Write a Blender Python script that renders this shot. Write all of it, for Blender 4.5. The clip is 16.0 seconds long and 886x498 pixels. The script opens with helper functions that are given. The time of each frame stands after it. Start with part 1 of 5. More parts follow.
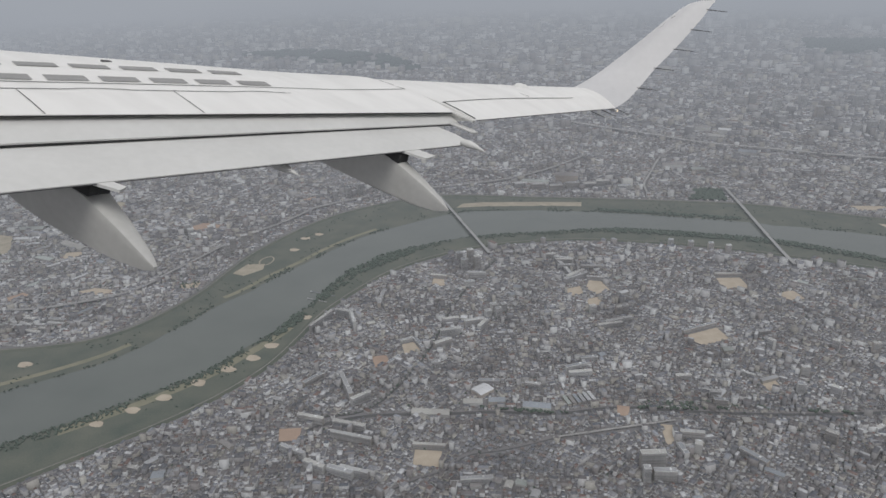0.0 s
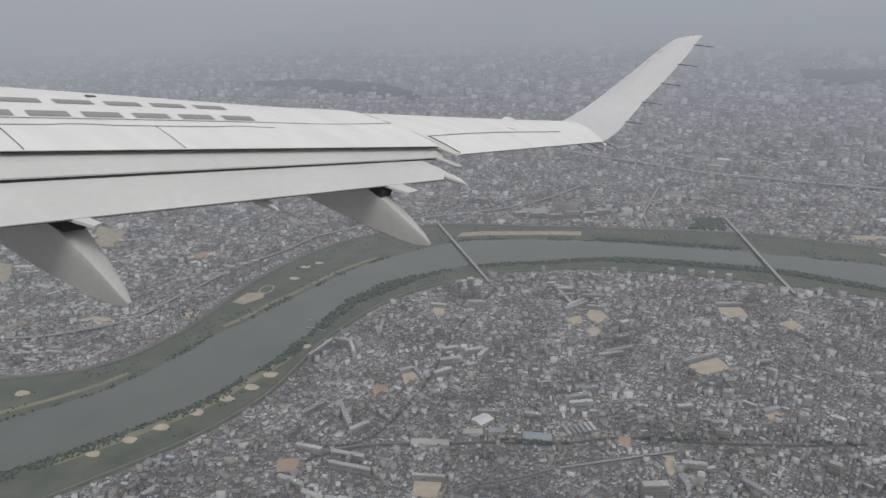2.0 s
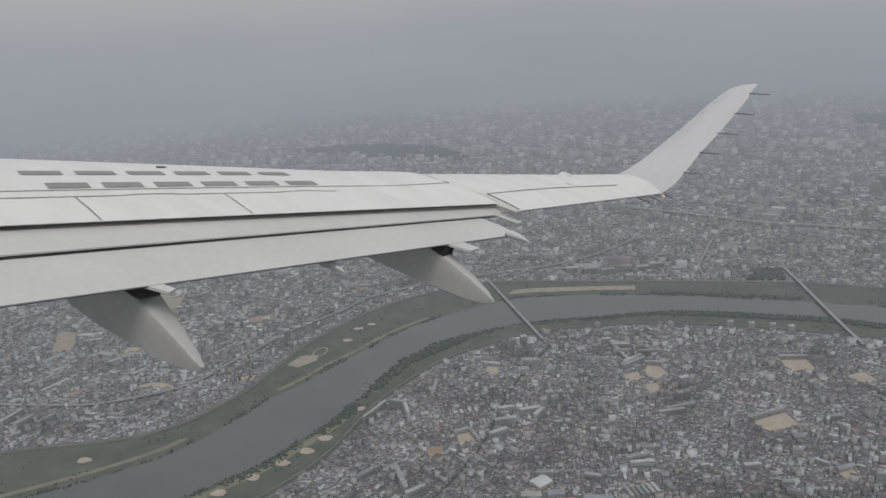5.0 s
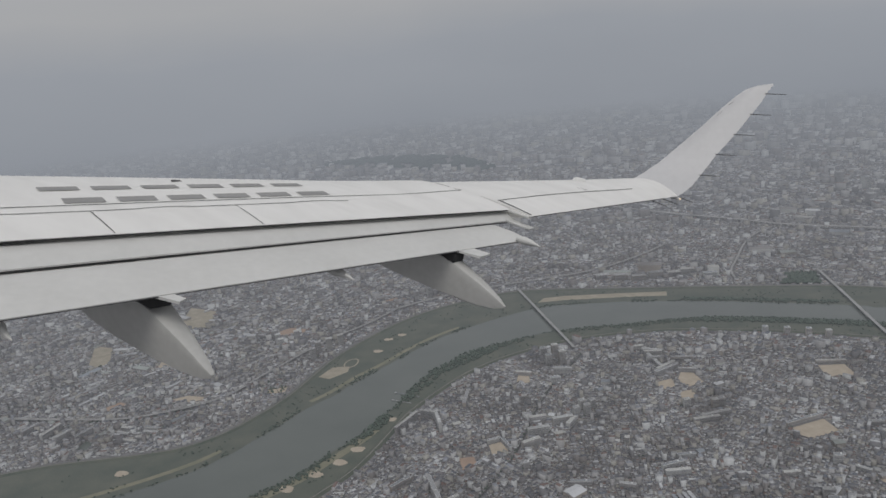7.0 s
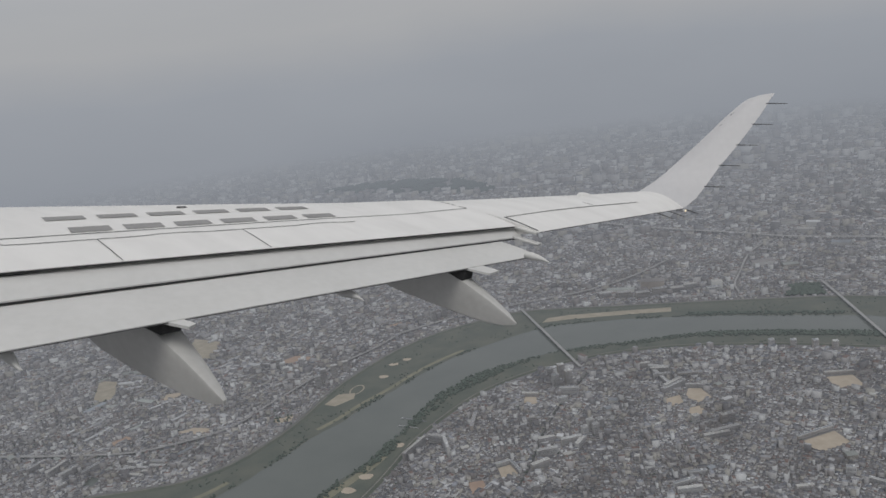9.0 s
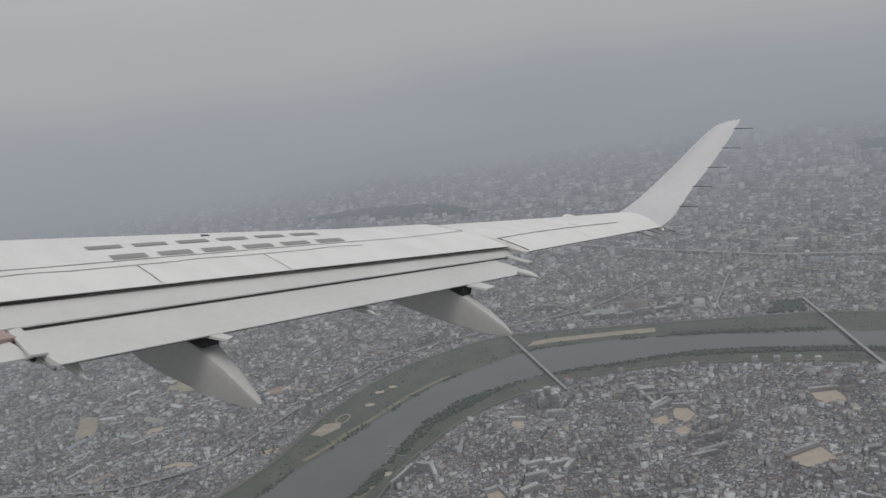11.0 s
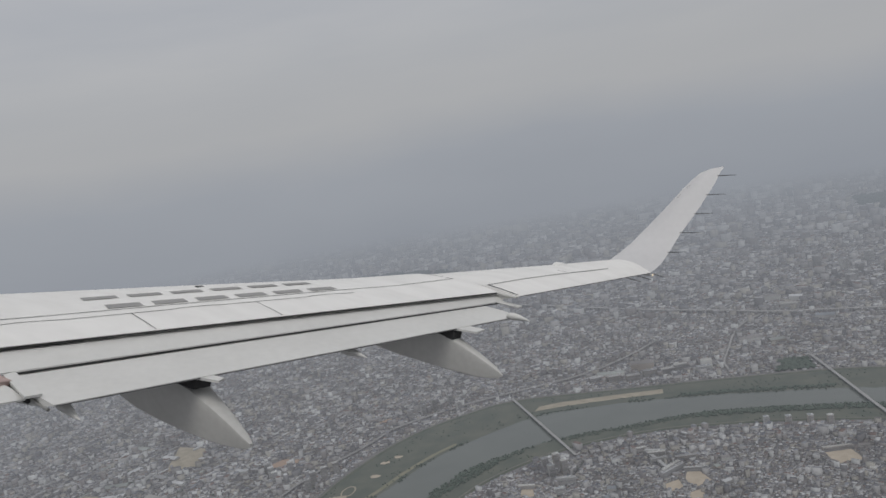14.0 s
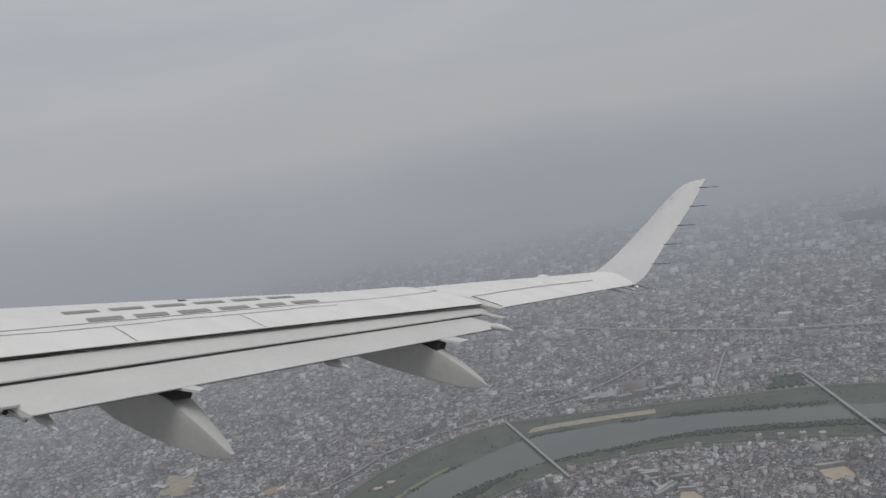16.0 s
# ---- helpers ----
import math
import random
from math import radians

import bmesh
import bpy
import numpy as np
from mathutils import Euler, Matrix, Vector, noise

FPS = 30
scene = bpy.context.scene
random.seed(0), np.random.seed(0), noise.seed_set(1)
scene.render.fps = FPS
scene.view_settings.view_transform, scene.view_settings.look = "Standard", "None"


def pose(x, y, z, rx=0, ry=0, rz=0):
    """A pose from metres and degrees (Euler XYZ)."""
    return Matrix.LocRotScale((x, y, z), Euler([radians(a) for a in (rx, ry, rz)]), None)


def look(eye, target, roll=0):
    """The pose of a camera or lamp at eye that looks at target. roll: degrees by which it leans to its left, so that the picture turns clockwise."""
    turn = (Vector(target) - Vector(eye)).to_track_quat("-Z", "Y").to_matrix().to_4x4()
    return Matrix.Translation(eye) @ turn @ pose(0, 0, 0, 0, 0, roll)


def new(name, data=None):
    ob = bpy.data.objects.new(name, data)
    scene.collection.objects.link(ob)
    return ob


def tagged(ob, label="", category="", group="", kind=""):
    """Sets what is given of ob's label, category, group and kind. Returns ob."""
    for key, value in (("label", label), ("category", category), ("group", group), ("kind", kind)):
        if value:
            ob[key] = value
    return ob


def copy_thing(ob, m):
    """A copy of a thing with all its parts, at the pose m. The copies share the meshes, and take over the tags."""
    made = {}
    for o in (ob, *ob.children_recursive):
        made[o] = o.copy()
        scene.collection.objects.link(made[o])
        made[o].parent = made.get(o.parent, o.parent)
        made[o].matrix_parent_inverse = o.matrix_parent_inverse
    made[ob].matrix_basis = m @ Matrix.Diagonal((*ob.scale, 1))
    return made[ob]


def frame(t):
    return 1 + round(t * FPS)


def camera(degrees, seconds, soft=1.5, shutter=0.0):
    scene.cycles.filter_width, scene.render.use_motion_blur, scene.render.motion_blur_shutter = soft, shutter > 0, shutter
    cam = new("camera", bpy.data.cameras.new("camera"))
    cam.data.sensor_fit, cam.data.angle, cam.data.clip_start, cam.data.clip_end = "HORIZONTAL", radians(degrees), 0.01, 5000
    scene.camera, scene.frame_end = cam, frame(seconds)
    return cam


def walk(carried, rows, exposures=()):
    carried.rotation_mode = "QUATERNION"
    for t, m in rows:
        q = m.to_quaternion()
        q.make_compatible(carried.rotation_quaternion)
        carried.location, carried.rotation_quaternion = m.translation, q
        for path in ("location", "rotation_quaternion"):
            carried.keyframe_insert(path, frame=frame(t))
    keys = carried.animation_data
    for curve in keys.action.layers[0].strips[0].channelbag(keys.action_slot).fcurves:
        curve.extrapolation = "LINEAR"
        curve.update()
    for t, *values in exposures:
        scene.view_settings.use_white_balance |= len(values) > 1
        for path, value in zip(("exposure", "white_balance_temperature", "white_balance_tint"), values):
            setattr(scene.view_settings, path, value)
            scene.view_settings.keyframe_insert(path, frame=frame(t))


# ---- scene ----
cam = camera(60.0, 16.0, soft=1.55)
PATH = (
    (0.0, 148.067, 50.214, 444.641, 67.35, 1.03, 9.50),
    (0.5, 148.090, 50.217, 444.657, 66.96, 0.52, 8.72),
    (1.0, 148.125, 50.212, 444.667, 67.60, 0.44, 8.73),
    (1.5, 148.196, 50.252, 444.668, 69.01, 1.27, 9.07),
    (2.0, 148.225, 50.266, 444.683, 69.50, 0.92, 9.56),
    (2.5, 148.224, 50.279, 444.682, 70.73, 2.16, 10.45),
    (3.0, 148.220, 50.273, 444.680, 70.19, 2.92, 9.45),
    (3.5, 148.208, 50.268, 444.672, 71.97, 1.81, 10.40),
    (4.0, 148.168, 50.259, 444.688, 72.67, 2.85, 11.50),
    (4.5, 148.146, 50.258, 444.690, 73.11, 2.16, 11.56),
    (5.0, 148.112, 50.266, 444.672, 74.00, 3.66, 12.65),
    (7.5, 148.313, 50.243, 444.642, 75.18, 5.40, 14.57),
    (8.0, 148.295, 50.245, 444.635, 75.79, 5.78, 14.41),
    (8.5, 148.256, 50.239, 444.623, 76.11, 6.21, 14.09),
    (9.0, 148.223, 50.260, 444.598, 76.55, 7.13, 14.10),
    (11.5, 148.246, 49.417, 444.739, 78.67, 8.45, 12.17),
    (12.0, 148.277, 49.410, 444.710, 79.21, 9.00, 12.05),
    (12.5, 148.307, 49.389, 444.666, 80.14, 9.00, 12.00),
    (13.0, 148.332, 49.360, 444.626, 81.16, 9.20, 12.02),
    (13.5, 148.359, 49.345, 444.567, 81.99, 9.74, 12.20),
    (14.0, 148.390, 49.331, 444.523, 83.16, 9.65, 12.49),
    (14.5, 148.404, 49.318, 444.475, 84.03, 9.90, 12.70),
    (15.0, 148.431, 49.310, 444.436, 84.31, 10.16, 11.96),
    (15.5, 148.458, 49.291, 444.419, 84.49, 10.07, 11.83),
    (16.0, 148.450, 49.307, 444.394, 84.68, 10.30, 11.67),
)
walk(cam, [(r[0], pose(*r[1:])) for r in PATH], ((0.0, 0.42), (2.5, 0.36), (5.0, 0.21), (7.5, 0.11), (9.0, 0.16), (11.5, 0.18), (16.0, 0.20)))

# ---- light: overcast sky, broad soft sun ----
TOWN = 0.7              # the town is laid out at two fifths of full size, then set this much smaller, so that all of it lies in sight
HEIGHT, EYE_X, EYE_Y = 635.0 * TOWN, 212.0 * TOWN, 71.5 * TOWN          # the cabin window over the town
world = bpy.data.worlds.new("overcast_sky")
world.use_nodes = True
scene.world = world
wn, wl = world.node_tree.nodes, world.node_tree.links
bg = wn["Background"]
sky = wn.new("ShaderNodeTexSky")
sky.sky_type, sky.sun_disc = "NISHITA", False
sky.sun_elevation, sky.sun_rotation = radians(58), radians(150)
coord = wn.new("ShaderNodeTexCoord")
stretch = wn.new("ShaderNodeMapping")
stretch.inputs["Scale"].default_value = (1.6, 1.6, 9.0)
clouds = wn.new("ShaderNodeTexNoise")
clouds.inputs["Scale"].default_value, clouds.inputs["Detail"].default_value = 1.7, 5.0
ramp = wn.new("ShaderNodeValToRGB")
ramp.color_ramp.elements[0].position, ramp.color_ramp.elements[0].color = 0.3, (4.45, 4.55, 4.8, 1)
ramp.color_ramp.elements[1].position, ramp.color_ramp.elements[1].color = 0.7, (5.05, 5.05, 5.15, 1)
mix = wn.new("ShaderNodeMix")
mix.data_type = "RGBA"
mix.inputs["Factor"].default_value = 0.93
wl.new(coord.outputs["Generated"], stretch.inputs["Vector"])
wl.new(stretch.outputs["Vector"], clouds.inputs["Vector"])
wl.new(clouds.outputs["Fac"], ramp.inputs["Fac"])
wl.new(sky.outputs["Color"], mix.inputs["A"])
wl.new(ramp.outputs["Color"], mix.inputs["B"])
rise, lift, dome = wn.new("ShaderNodeSeparateXYZ"), wn.new("ShaderNodeMapRange"), wn.new("ShaderNodeVectorMath")
lift.inputs["From Min"].default_value, lift.inputs["From Max"].default_value = 0.0, 1.0
lift.inputs["To Min"].default_value, lift.inputs["To Max"].default_value = 0.70, 1.26
dome.operation = "SCALE"
wl.new(coord.outputs["Generated"], rise.inputs[0])
wl.new(rise.outputs["Z"], lift.inputs["Value"])
wl.new(mix.outputs["Result"], dome.inputs[0])
wl.new(lift.outputs["Result"], dome.inputs["Scale"])
wl.new(dome.outputs["Vector"], bg.inputs["Color"])
bg.inputs["Strength"].default_value = 0.1

sun = new("sun", bpy.data.lights.new("sun", "SUN"))
sun.data.energy, sun.data.angle, sun.data.color = 0.9, radians(25), (1.0, 0.97, 0.93)
sun.matrix_world = look((300, -500, 1600), (0, 400, 0))


# ---- materials ----
def base_material(name, rough=0.6, metal=0.0):
    m = bpy.data.materials.new(name)
    m.use_nodes = True
    b = m.node_tree.nodes["Principled BSDF"]
    b.inputs["Roughness"].default_value, b.inputs["Metallic"].default_value = rough, metal
    return m, m.node_tree.nodes, m.node_tree.links, b


def ramp_of(nodes, stops, interpolation="LINEAR"):
    r = nodes.new("ShaderNodeValToRGB")
    r.color_ramp.interpolation = interpolation
    while len(r.color_ramp.elements) < len(stops):
        r.color_ramp.elements.new(0.5)
    for e, (p, c) in zip(r.color_ramp.elements, stops):
        e.position, e.color = p, (*c, 1)
    return r


def speckled(name, dark, light, scale, fine, rough=0.7, bump=0.0, metal=0.0, lo=0.35, hi=0.65):
    """A surface that varies at two scales between two colours."""
    m, n, l, b = base_material(name, rough, metal)
    at = n.new("ShaderNodeTexCoord")
    big, small = n.new("ShaderNodeTexNoise"), n.new("ShaderNodeTexNoise")
    big.inputs["Scale"].default_value, big.inputs["Detail"].default_value = scale, 4
    small.inputs["Scale"].default_value, small.inputs["Detail"].default_value = fine, 3
    add = n.new("ShaderNodeMix")
    add.inputs["Factor"].default_value = 0.4
    l.new(at.outputs["Object"], big.inputs["Vector"])
    l.new(at.outputs["Object"], small.inputs["Vector"])
    l.new(big.outputs["Fac"], add.inputs["A"])
    l.new(small.outputs["Fac"], add.inputs["B"])
    r = ramp_of(n, ((lo, dark), (hi, light)))
    l.new(add.outputs["Result"], r.inputs["Fac"])
    l.new(r.outputs["Color"], b.inputs["Base Color"])
    if bump:
        bp = n.new("ShaderNodeBump")
        bp.inputs["Strength"].default_value = bump
        l.new(small.outputs["Fac"], bp.inputs["Height"])
        l.new(bp.outputs["Normal"], b.inputs["Normal"])
    return m


def scattered(name, colours, rough=0.75, per_object=False, spread=0.25):
    """Each island (or object) takes one colour of a list, with fine mottling over it."""
    m, n, l, b = base_material(name, rough)
    stops = tuple((i / len(colours), c) for i, c in enumerate(colours))
    r = ramp_of(n, stops, "CONSTANT")
    if per_object:
        l.new(n.new("ShaderNodeObjectInfo").outputs["Random"], r.inputs["Fac"])
    else:
        l.new(n.new("ShaderNodeNewGeometry").outputs["Random Per Island"], r.inputs["Fac"])
    at, no = n.new("ShaderNodeTexCoord"), n.new("ShaderNodeTexNoise")
    no.inputs["Scale"].default_value, no.inputs["Detail"].default_value = 0.9, 4
    l.new(at.outputs["Object"], no.inputs["Vector"])
    shade = ramp_of(n, ((0.25, (1 - spread,) * 3), (0.75, (1 + spread * 0.6,) * 3)))
    l.new(no.outputs["Fac"], shade.inputs["Fac"])
    mx = n.new("ShaderNodeMix")
    mx.data_type, mx.blend_type = "RGBA", "MULTIPLY"
    mx.inputs["Factor"].default_value = 1.0
    l.new(r.outputs["Color"], mx.inputs["A"])
    l.new(shade.outputs["Color"], mx.inputs["B"])
    # slow drift from quarter to quarter
    wide = n.new("ShaderNodeTexNoise")
    wide.inputs["Scale"].default_value, wide.inputs["Detail"].default_value = 0.016, 3
    l.new(n.new("ShaderNodeNewGeometry").outputs["Position"], wide.inputs["Vector"])
    drift = ramp_of(n, ((0.35, (0.60, 0.605, 0.62)), (0.65, (0.95, 0.97, 1.0))))
    l.new(wide.outputs["Fac"], drift.inputs["Fac"])
    my = n.new("ShaderNodeMix")
    my.data_type, my.blend_type = "RGBA", "MULTIPLY"
    my.inputs["Factor"].default_value = 1.0
    l.new(mx.outputs["Result"], my.inputs["A"])
    l.new(drift.outputs["Color"], my.inputs["B"])
    l.new(my.outputs["Result"], b.inputs["Base Color"])
    return m


def painted_metal():
    """White aircraft paint: faint spanwise streaks and grime."""
    m, n, l, b = base_material("white_aircraft_paint", 0.42)
    at, mp, st = n.new("ShaderNodeTexCoord"), n.new("ShaderNodeMapping"), n.new("ShaderNodeTexNoise")
    mp.inputs["Scale"].default_value = (2.2, 0.7, 1.0)
    st.inputs["Scale"].default_value, st.inputs["Detail"].default_value = 2.0, 6
    l.new(at.outputs["Object"], mp.inputs["Vector"])
    l.new(mp.outputs["Vector"], st.inputs["Vector"])
    r = ramp_of(n, ((0.3, (0.672, 0.663, 0.642)), (0.62, (0.74, 0.731, 0.708))))
    l.new(st.outputs["Fac"], r.inputs["Fac"])
    l.new(r.outputs["Color"], b.inputs["Base Color"])
    rr = ramp_of(n, ((0.3, (0.5,) * 3), (0.7, (0.36,) * 3)))
    l.new(st.outputs["Fac"], rr.inputs["Fac"])
    l.new(rr.outputs["Color"], b.inputs["Roughness"])
    return m


WHITE = painted_metal()
FLAP_GREY = speckled("flap_grey_paint", (0.535, 0.533, 0.515), (0.60, 0.597, 0.578), 1.3, 14, 0.45)
FAIRING_GREY = speckled("fairing_grey_paint", (0.46, 0.455, 0.435), (0.53, 0.525, 0.505), 2.0, 18, 0.5)
WINGLET_GREY = speckled("winglet_paint", (0.50, 0.497, 0.502), (0.55, 0.546, 0.55), 1.2, 12, 0.45)
# dark joints and scuffs, also the shade painted under trailing edges
SEAM_AND_SHADE = speckled("dark_seam_and_shade", (0.06, 0.06, 0.06), (0.12, 0.12, 0.12), 3, 30, 0.8)
# near-black colour that stands for shade in gaps and slots
SHADE_DARK = speckled("painted_gap_shade", (0.02, 0.02, 0.02), (0.05, 0.05, 0.05), 5, 30, 0.9)
MARKING = speckled("grey_marking_paint", (0.225, 0.222, 0.215), (0.28, 0.277, 0.27), 2, 25, 0.5)
RUST_RED = speckled("red_brown_paint", (0.33, 0.24, 0.22), (0.45, 0.345, 0.32), 4, 30, 0.6)
ROD = speckled("carbon_rod", (0.025, 0.025, 0.025), (0.05, 0.05, 0.05), 8, 60, 0.6)
STEEL = speckled("bare_steel", (0.35, 0.35, 0.34), (0.5, 0.5, 0.48), 8, 60, 0.35, 0, 0.8)
LENS, _n, _l, _b = base_material("lamp_lens", 0.15)
_b.inputs["Base Color"].default_value = (0.9, 0.75, 0.5, 1)
_b.inputs["Emission Color"].default_value, _b.inputs["Emission Strength"].default_value = (1.0, 0.86, 0.72, 1), 0.3

GROUND = speckled("town_ground", (0.14, 0.142, 0.148), (0.185, 0.175, 0.175), 0.012, 0.35, 0.95, lo=0.3, hi=0.7)
ROOFS = scattered("house_roofs", ((0.14, 0.14, 0.15), (0.165, 0.165, 0.18), (0.21, 0.21, 0.225), (0.135, 0.125, 0.125), (0.26, 0.26, 0.27), (0.16, 0.145, 0.14),
                                  (0.34, 0.34, 0.345), (0.135, 0.145, 0.165), (0.21, 0.195, 0.185), (0.39, 0.39, 0.39), (0.17, 0.17, 0.18), (0.21, 0.145, 0.125),
                                  (0.28, 0.29, 0.315), (0.13, 0.135, 0.145), (0.54, 0.54, 0.54), (0.18, 0.165, 0.165), (0.31, 0.295, 0.27), (0.19, 0.175, 0.17)))
WALLS = scattered("house_walls", ((0.38, 0.37, 0.36), (0.52, 0.51, 0.50), (0.30, 0.28, 0.27), (0.62, 0.62, 0.61), (0.42, 0.41, 0.40), (0.25, 0.245, 0.25), (0.45, 0.43, 0.385)))
TILES = scattered("tile_roofs", ((0.13, 0.13, 0.14), (0.19, 0.19, 0.20), (0.15, 0.14, 0.135), (0.25, 0.25, 0.26), (0.20, 0.16, 0.145), (0.32, 0.32, 0.325), (0.145, 0.155, 0.175)), 0.75, True)
RENDER_WALL = scattered("rendered_walls", ((0.38, 0.37, 0.36), (0.52, 0.51, 0.50), (0.60, 0.60, 0.59), (0.43, 0.41, 0.39), (0.30, 0.285, 0.28)), 0.8, True)
BLOCK_WALL = scattered("apartment_walls", ((0.50, 0.49, 0.47), (0.58, 0.57, 0.55), (0.44, 0.41, 0.37), (0.40, 0.38, 0.37), (0.62, 0.61, 0.58), (0.48, 0.43, 0.38)), 0.8, True, 0.18)
BLOCK_ROOF = scattered("apartment_roofs", ((0.34, 0.34, 0.34), (0.42, 0.42, 0.41), (0.28, 0.29, 0.30), (0.46, 0.45, 0.42)), 0.85, True, 0.25)
PALE_TRIM = scattered("pale_trim", ((0.62, 0.61, 0.60), (0.70, 0.70, 0.69), (0.56, 0.55, 0.53)), 0.8, True, 0.12)
BALCONY = scattered("balcony_fronts", ((0.36, 0.36, 0.36), (0.44, 0.43, 0.42), (0.30, 0.295, 0.295)), 0.7, True, 0.2)
SHED_ROOF = scattered("shed_roofs", ((0.36, 0.36, 0.36), (0.48, 0.485, 0.49), (0.27, 0.29, 0.31), (0.33, 0.35, 0.325), (0.56, 0.56, 0.56), (0.25, 0.235, 0.225), (0.40, 0.39, 0.36)), 0.6, True, 0.2)
SAND = speckled("schoolyard_sand", (0.32, 0.275, 0.215), (0.42, 0.365, 0.295), 0.06, 0.7, 0.95)
CLAY = speckled("reddish_clay", (0.28, 0.205, 0.16), (0.345, 0.262, 0.205), 0.05, 0.7, 0.95)
GRASS = speckled("river_grass", (0.060, 0.076, 0.063), (0.118, 0.122, 0.098), 0.02, 0.4, 0.95, lo=0.32, hi=0.68)
LEVEE = speckled("levee_grass", (0.058, 0.072, 0.058), (0.105, 0.110, 0.086), 0.03, 0.5, 0.95)
LEAVES = speckled("tree_leaves", (0.050, 0.074, 0.060), (0.098, 0.122, 0.096), 0.12, 1.4, 0.9, lo=0.3, hi=0.7)
EVERGREEN = speckled("evergreen_leaves", (0.028, 0.048, 0.040), (0.055, 0.082, 0.066), 0.05, 0.9, 0.9)
ASPHALT = speckled("asphalt", (0.05, 0.051, 0.054), (0.085, 0.085, 0.085), 0.05, 1.0, 0.9)
CONCRETE = speckled("concrete", (0.27, 0.27, 0.265), (0.37, 0.365, 0.36), 0.06, 1.2, 0.85)
BRIDGE_DECK = speckled("bridge_deck", (0.25, 0.25, 0.25), (0.33, 0.33, 0.325), 0.06, 1.2, 0.9)
PATHWAY = speckled("trodden_path", (0.13, 0.13, 0.118), (0.21, 0.20, 0.178), 0.05, 0.9, 0.95)
WORN = speckled("worn_grass", (0.14, 0.145, 0.10), (0.215, 0.20, 0.145), 0.035, 0.5, 0.95)
DRY = speckled("dry_lot", (0.24, 0.215, 0.165), (0.35, 0.315, 0.25), 0.05, 0.8, 0.95)


def river_water():
    m, n, l, b = base_material("river_water", 0.2)
    at, big, rip = n.new("ShaderNodeTexCoord"), n.new("ShaderNodeTexNoise"), n.new("ShaderNodeTexNoise")
    big.inputs["Scale"].default_value, big.inputs["Detail"].default_value = 0.006, 4
    rip.inputs["Scale"].default_value, rip.inputs["Detail"].default_value = 0.8, 3
    l.new(at.outputs["Object"], big.inputs["Vector"])
    l.new(at.outputs["Object"], rip.inputs["Vector"])
    r = ramp_of(n, ((0.35, (0.080, 0.092, 0.083)), (0.65, (0.098, 0.110, 0.099))))
    l.new(big.outputs["Fac"], r.inputs["Fac"])
    l.new(r.outputs["Color"], b.inputs["Base Color"])
    bp = n.new("ShaderNodeBump")
    bp.inputs["Strength"].default_value, bp.inputs["Distance"].default_value = 0.25, 0.4
    l.new(rip.outputs["Fac"], bp.inputs["Height"])
    l.new(bp.outputs["Normal"], b.inputs["Normal"])
    return m


WATER = river_water()


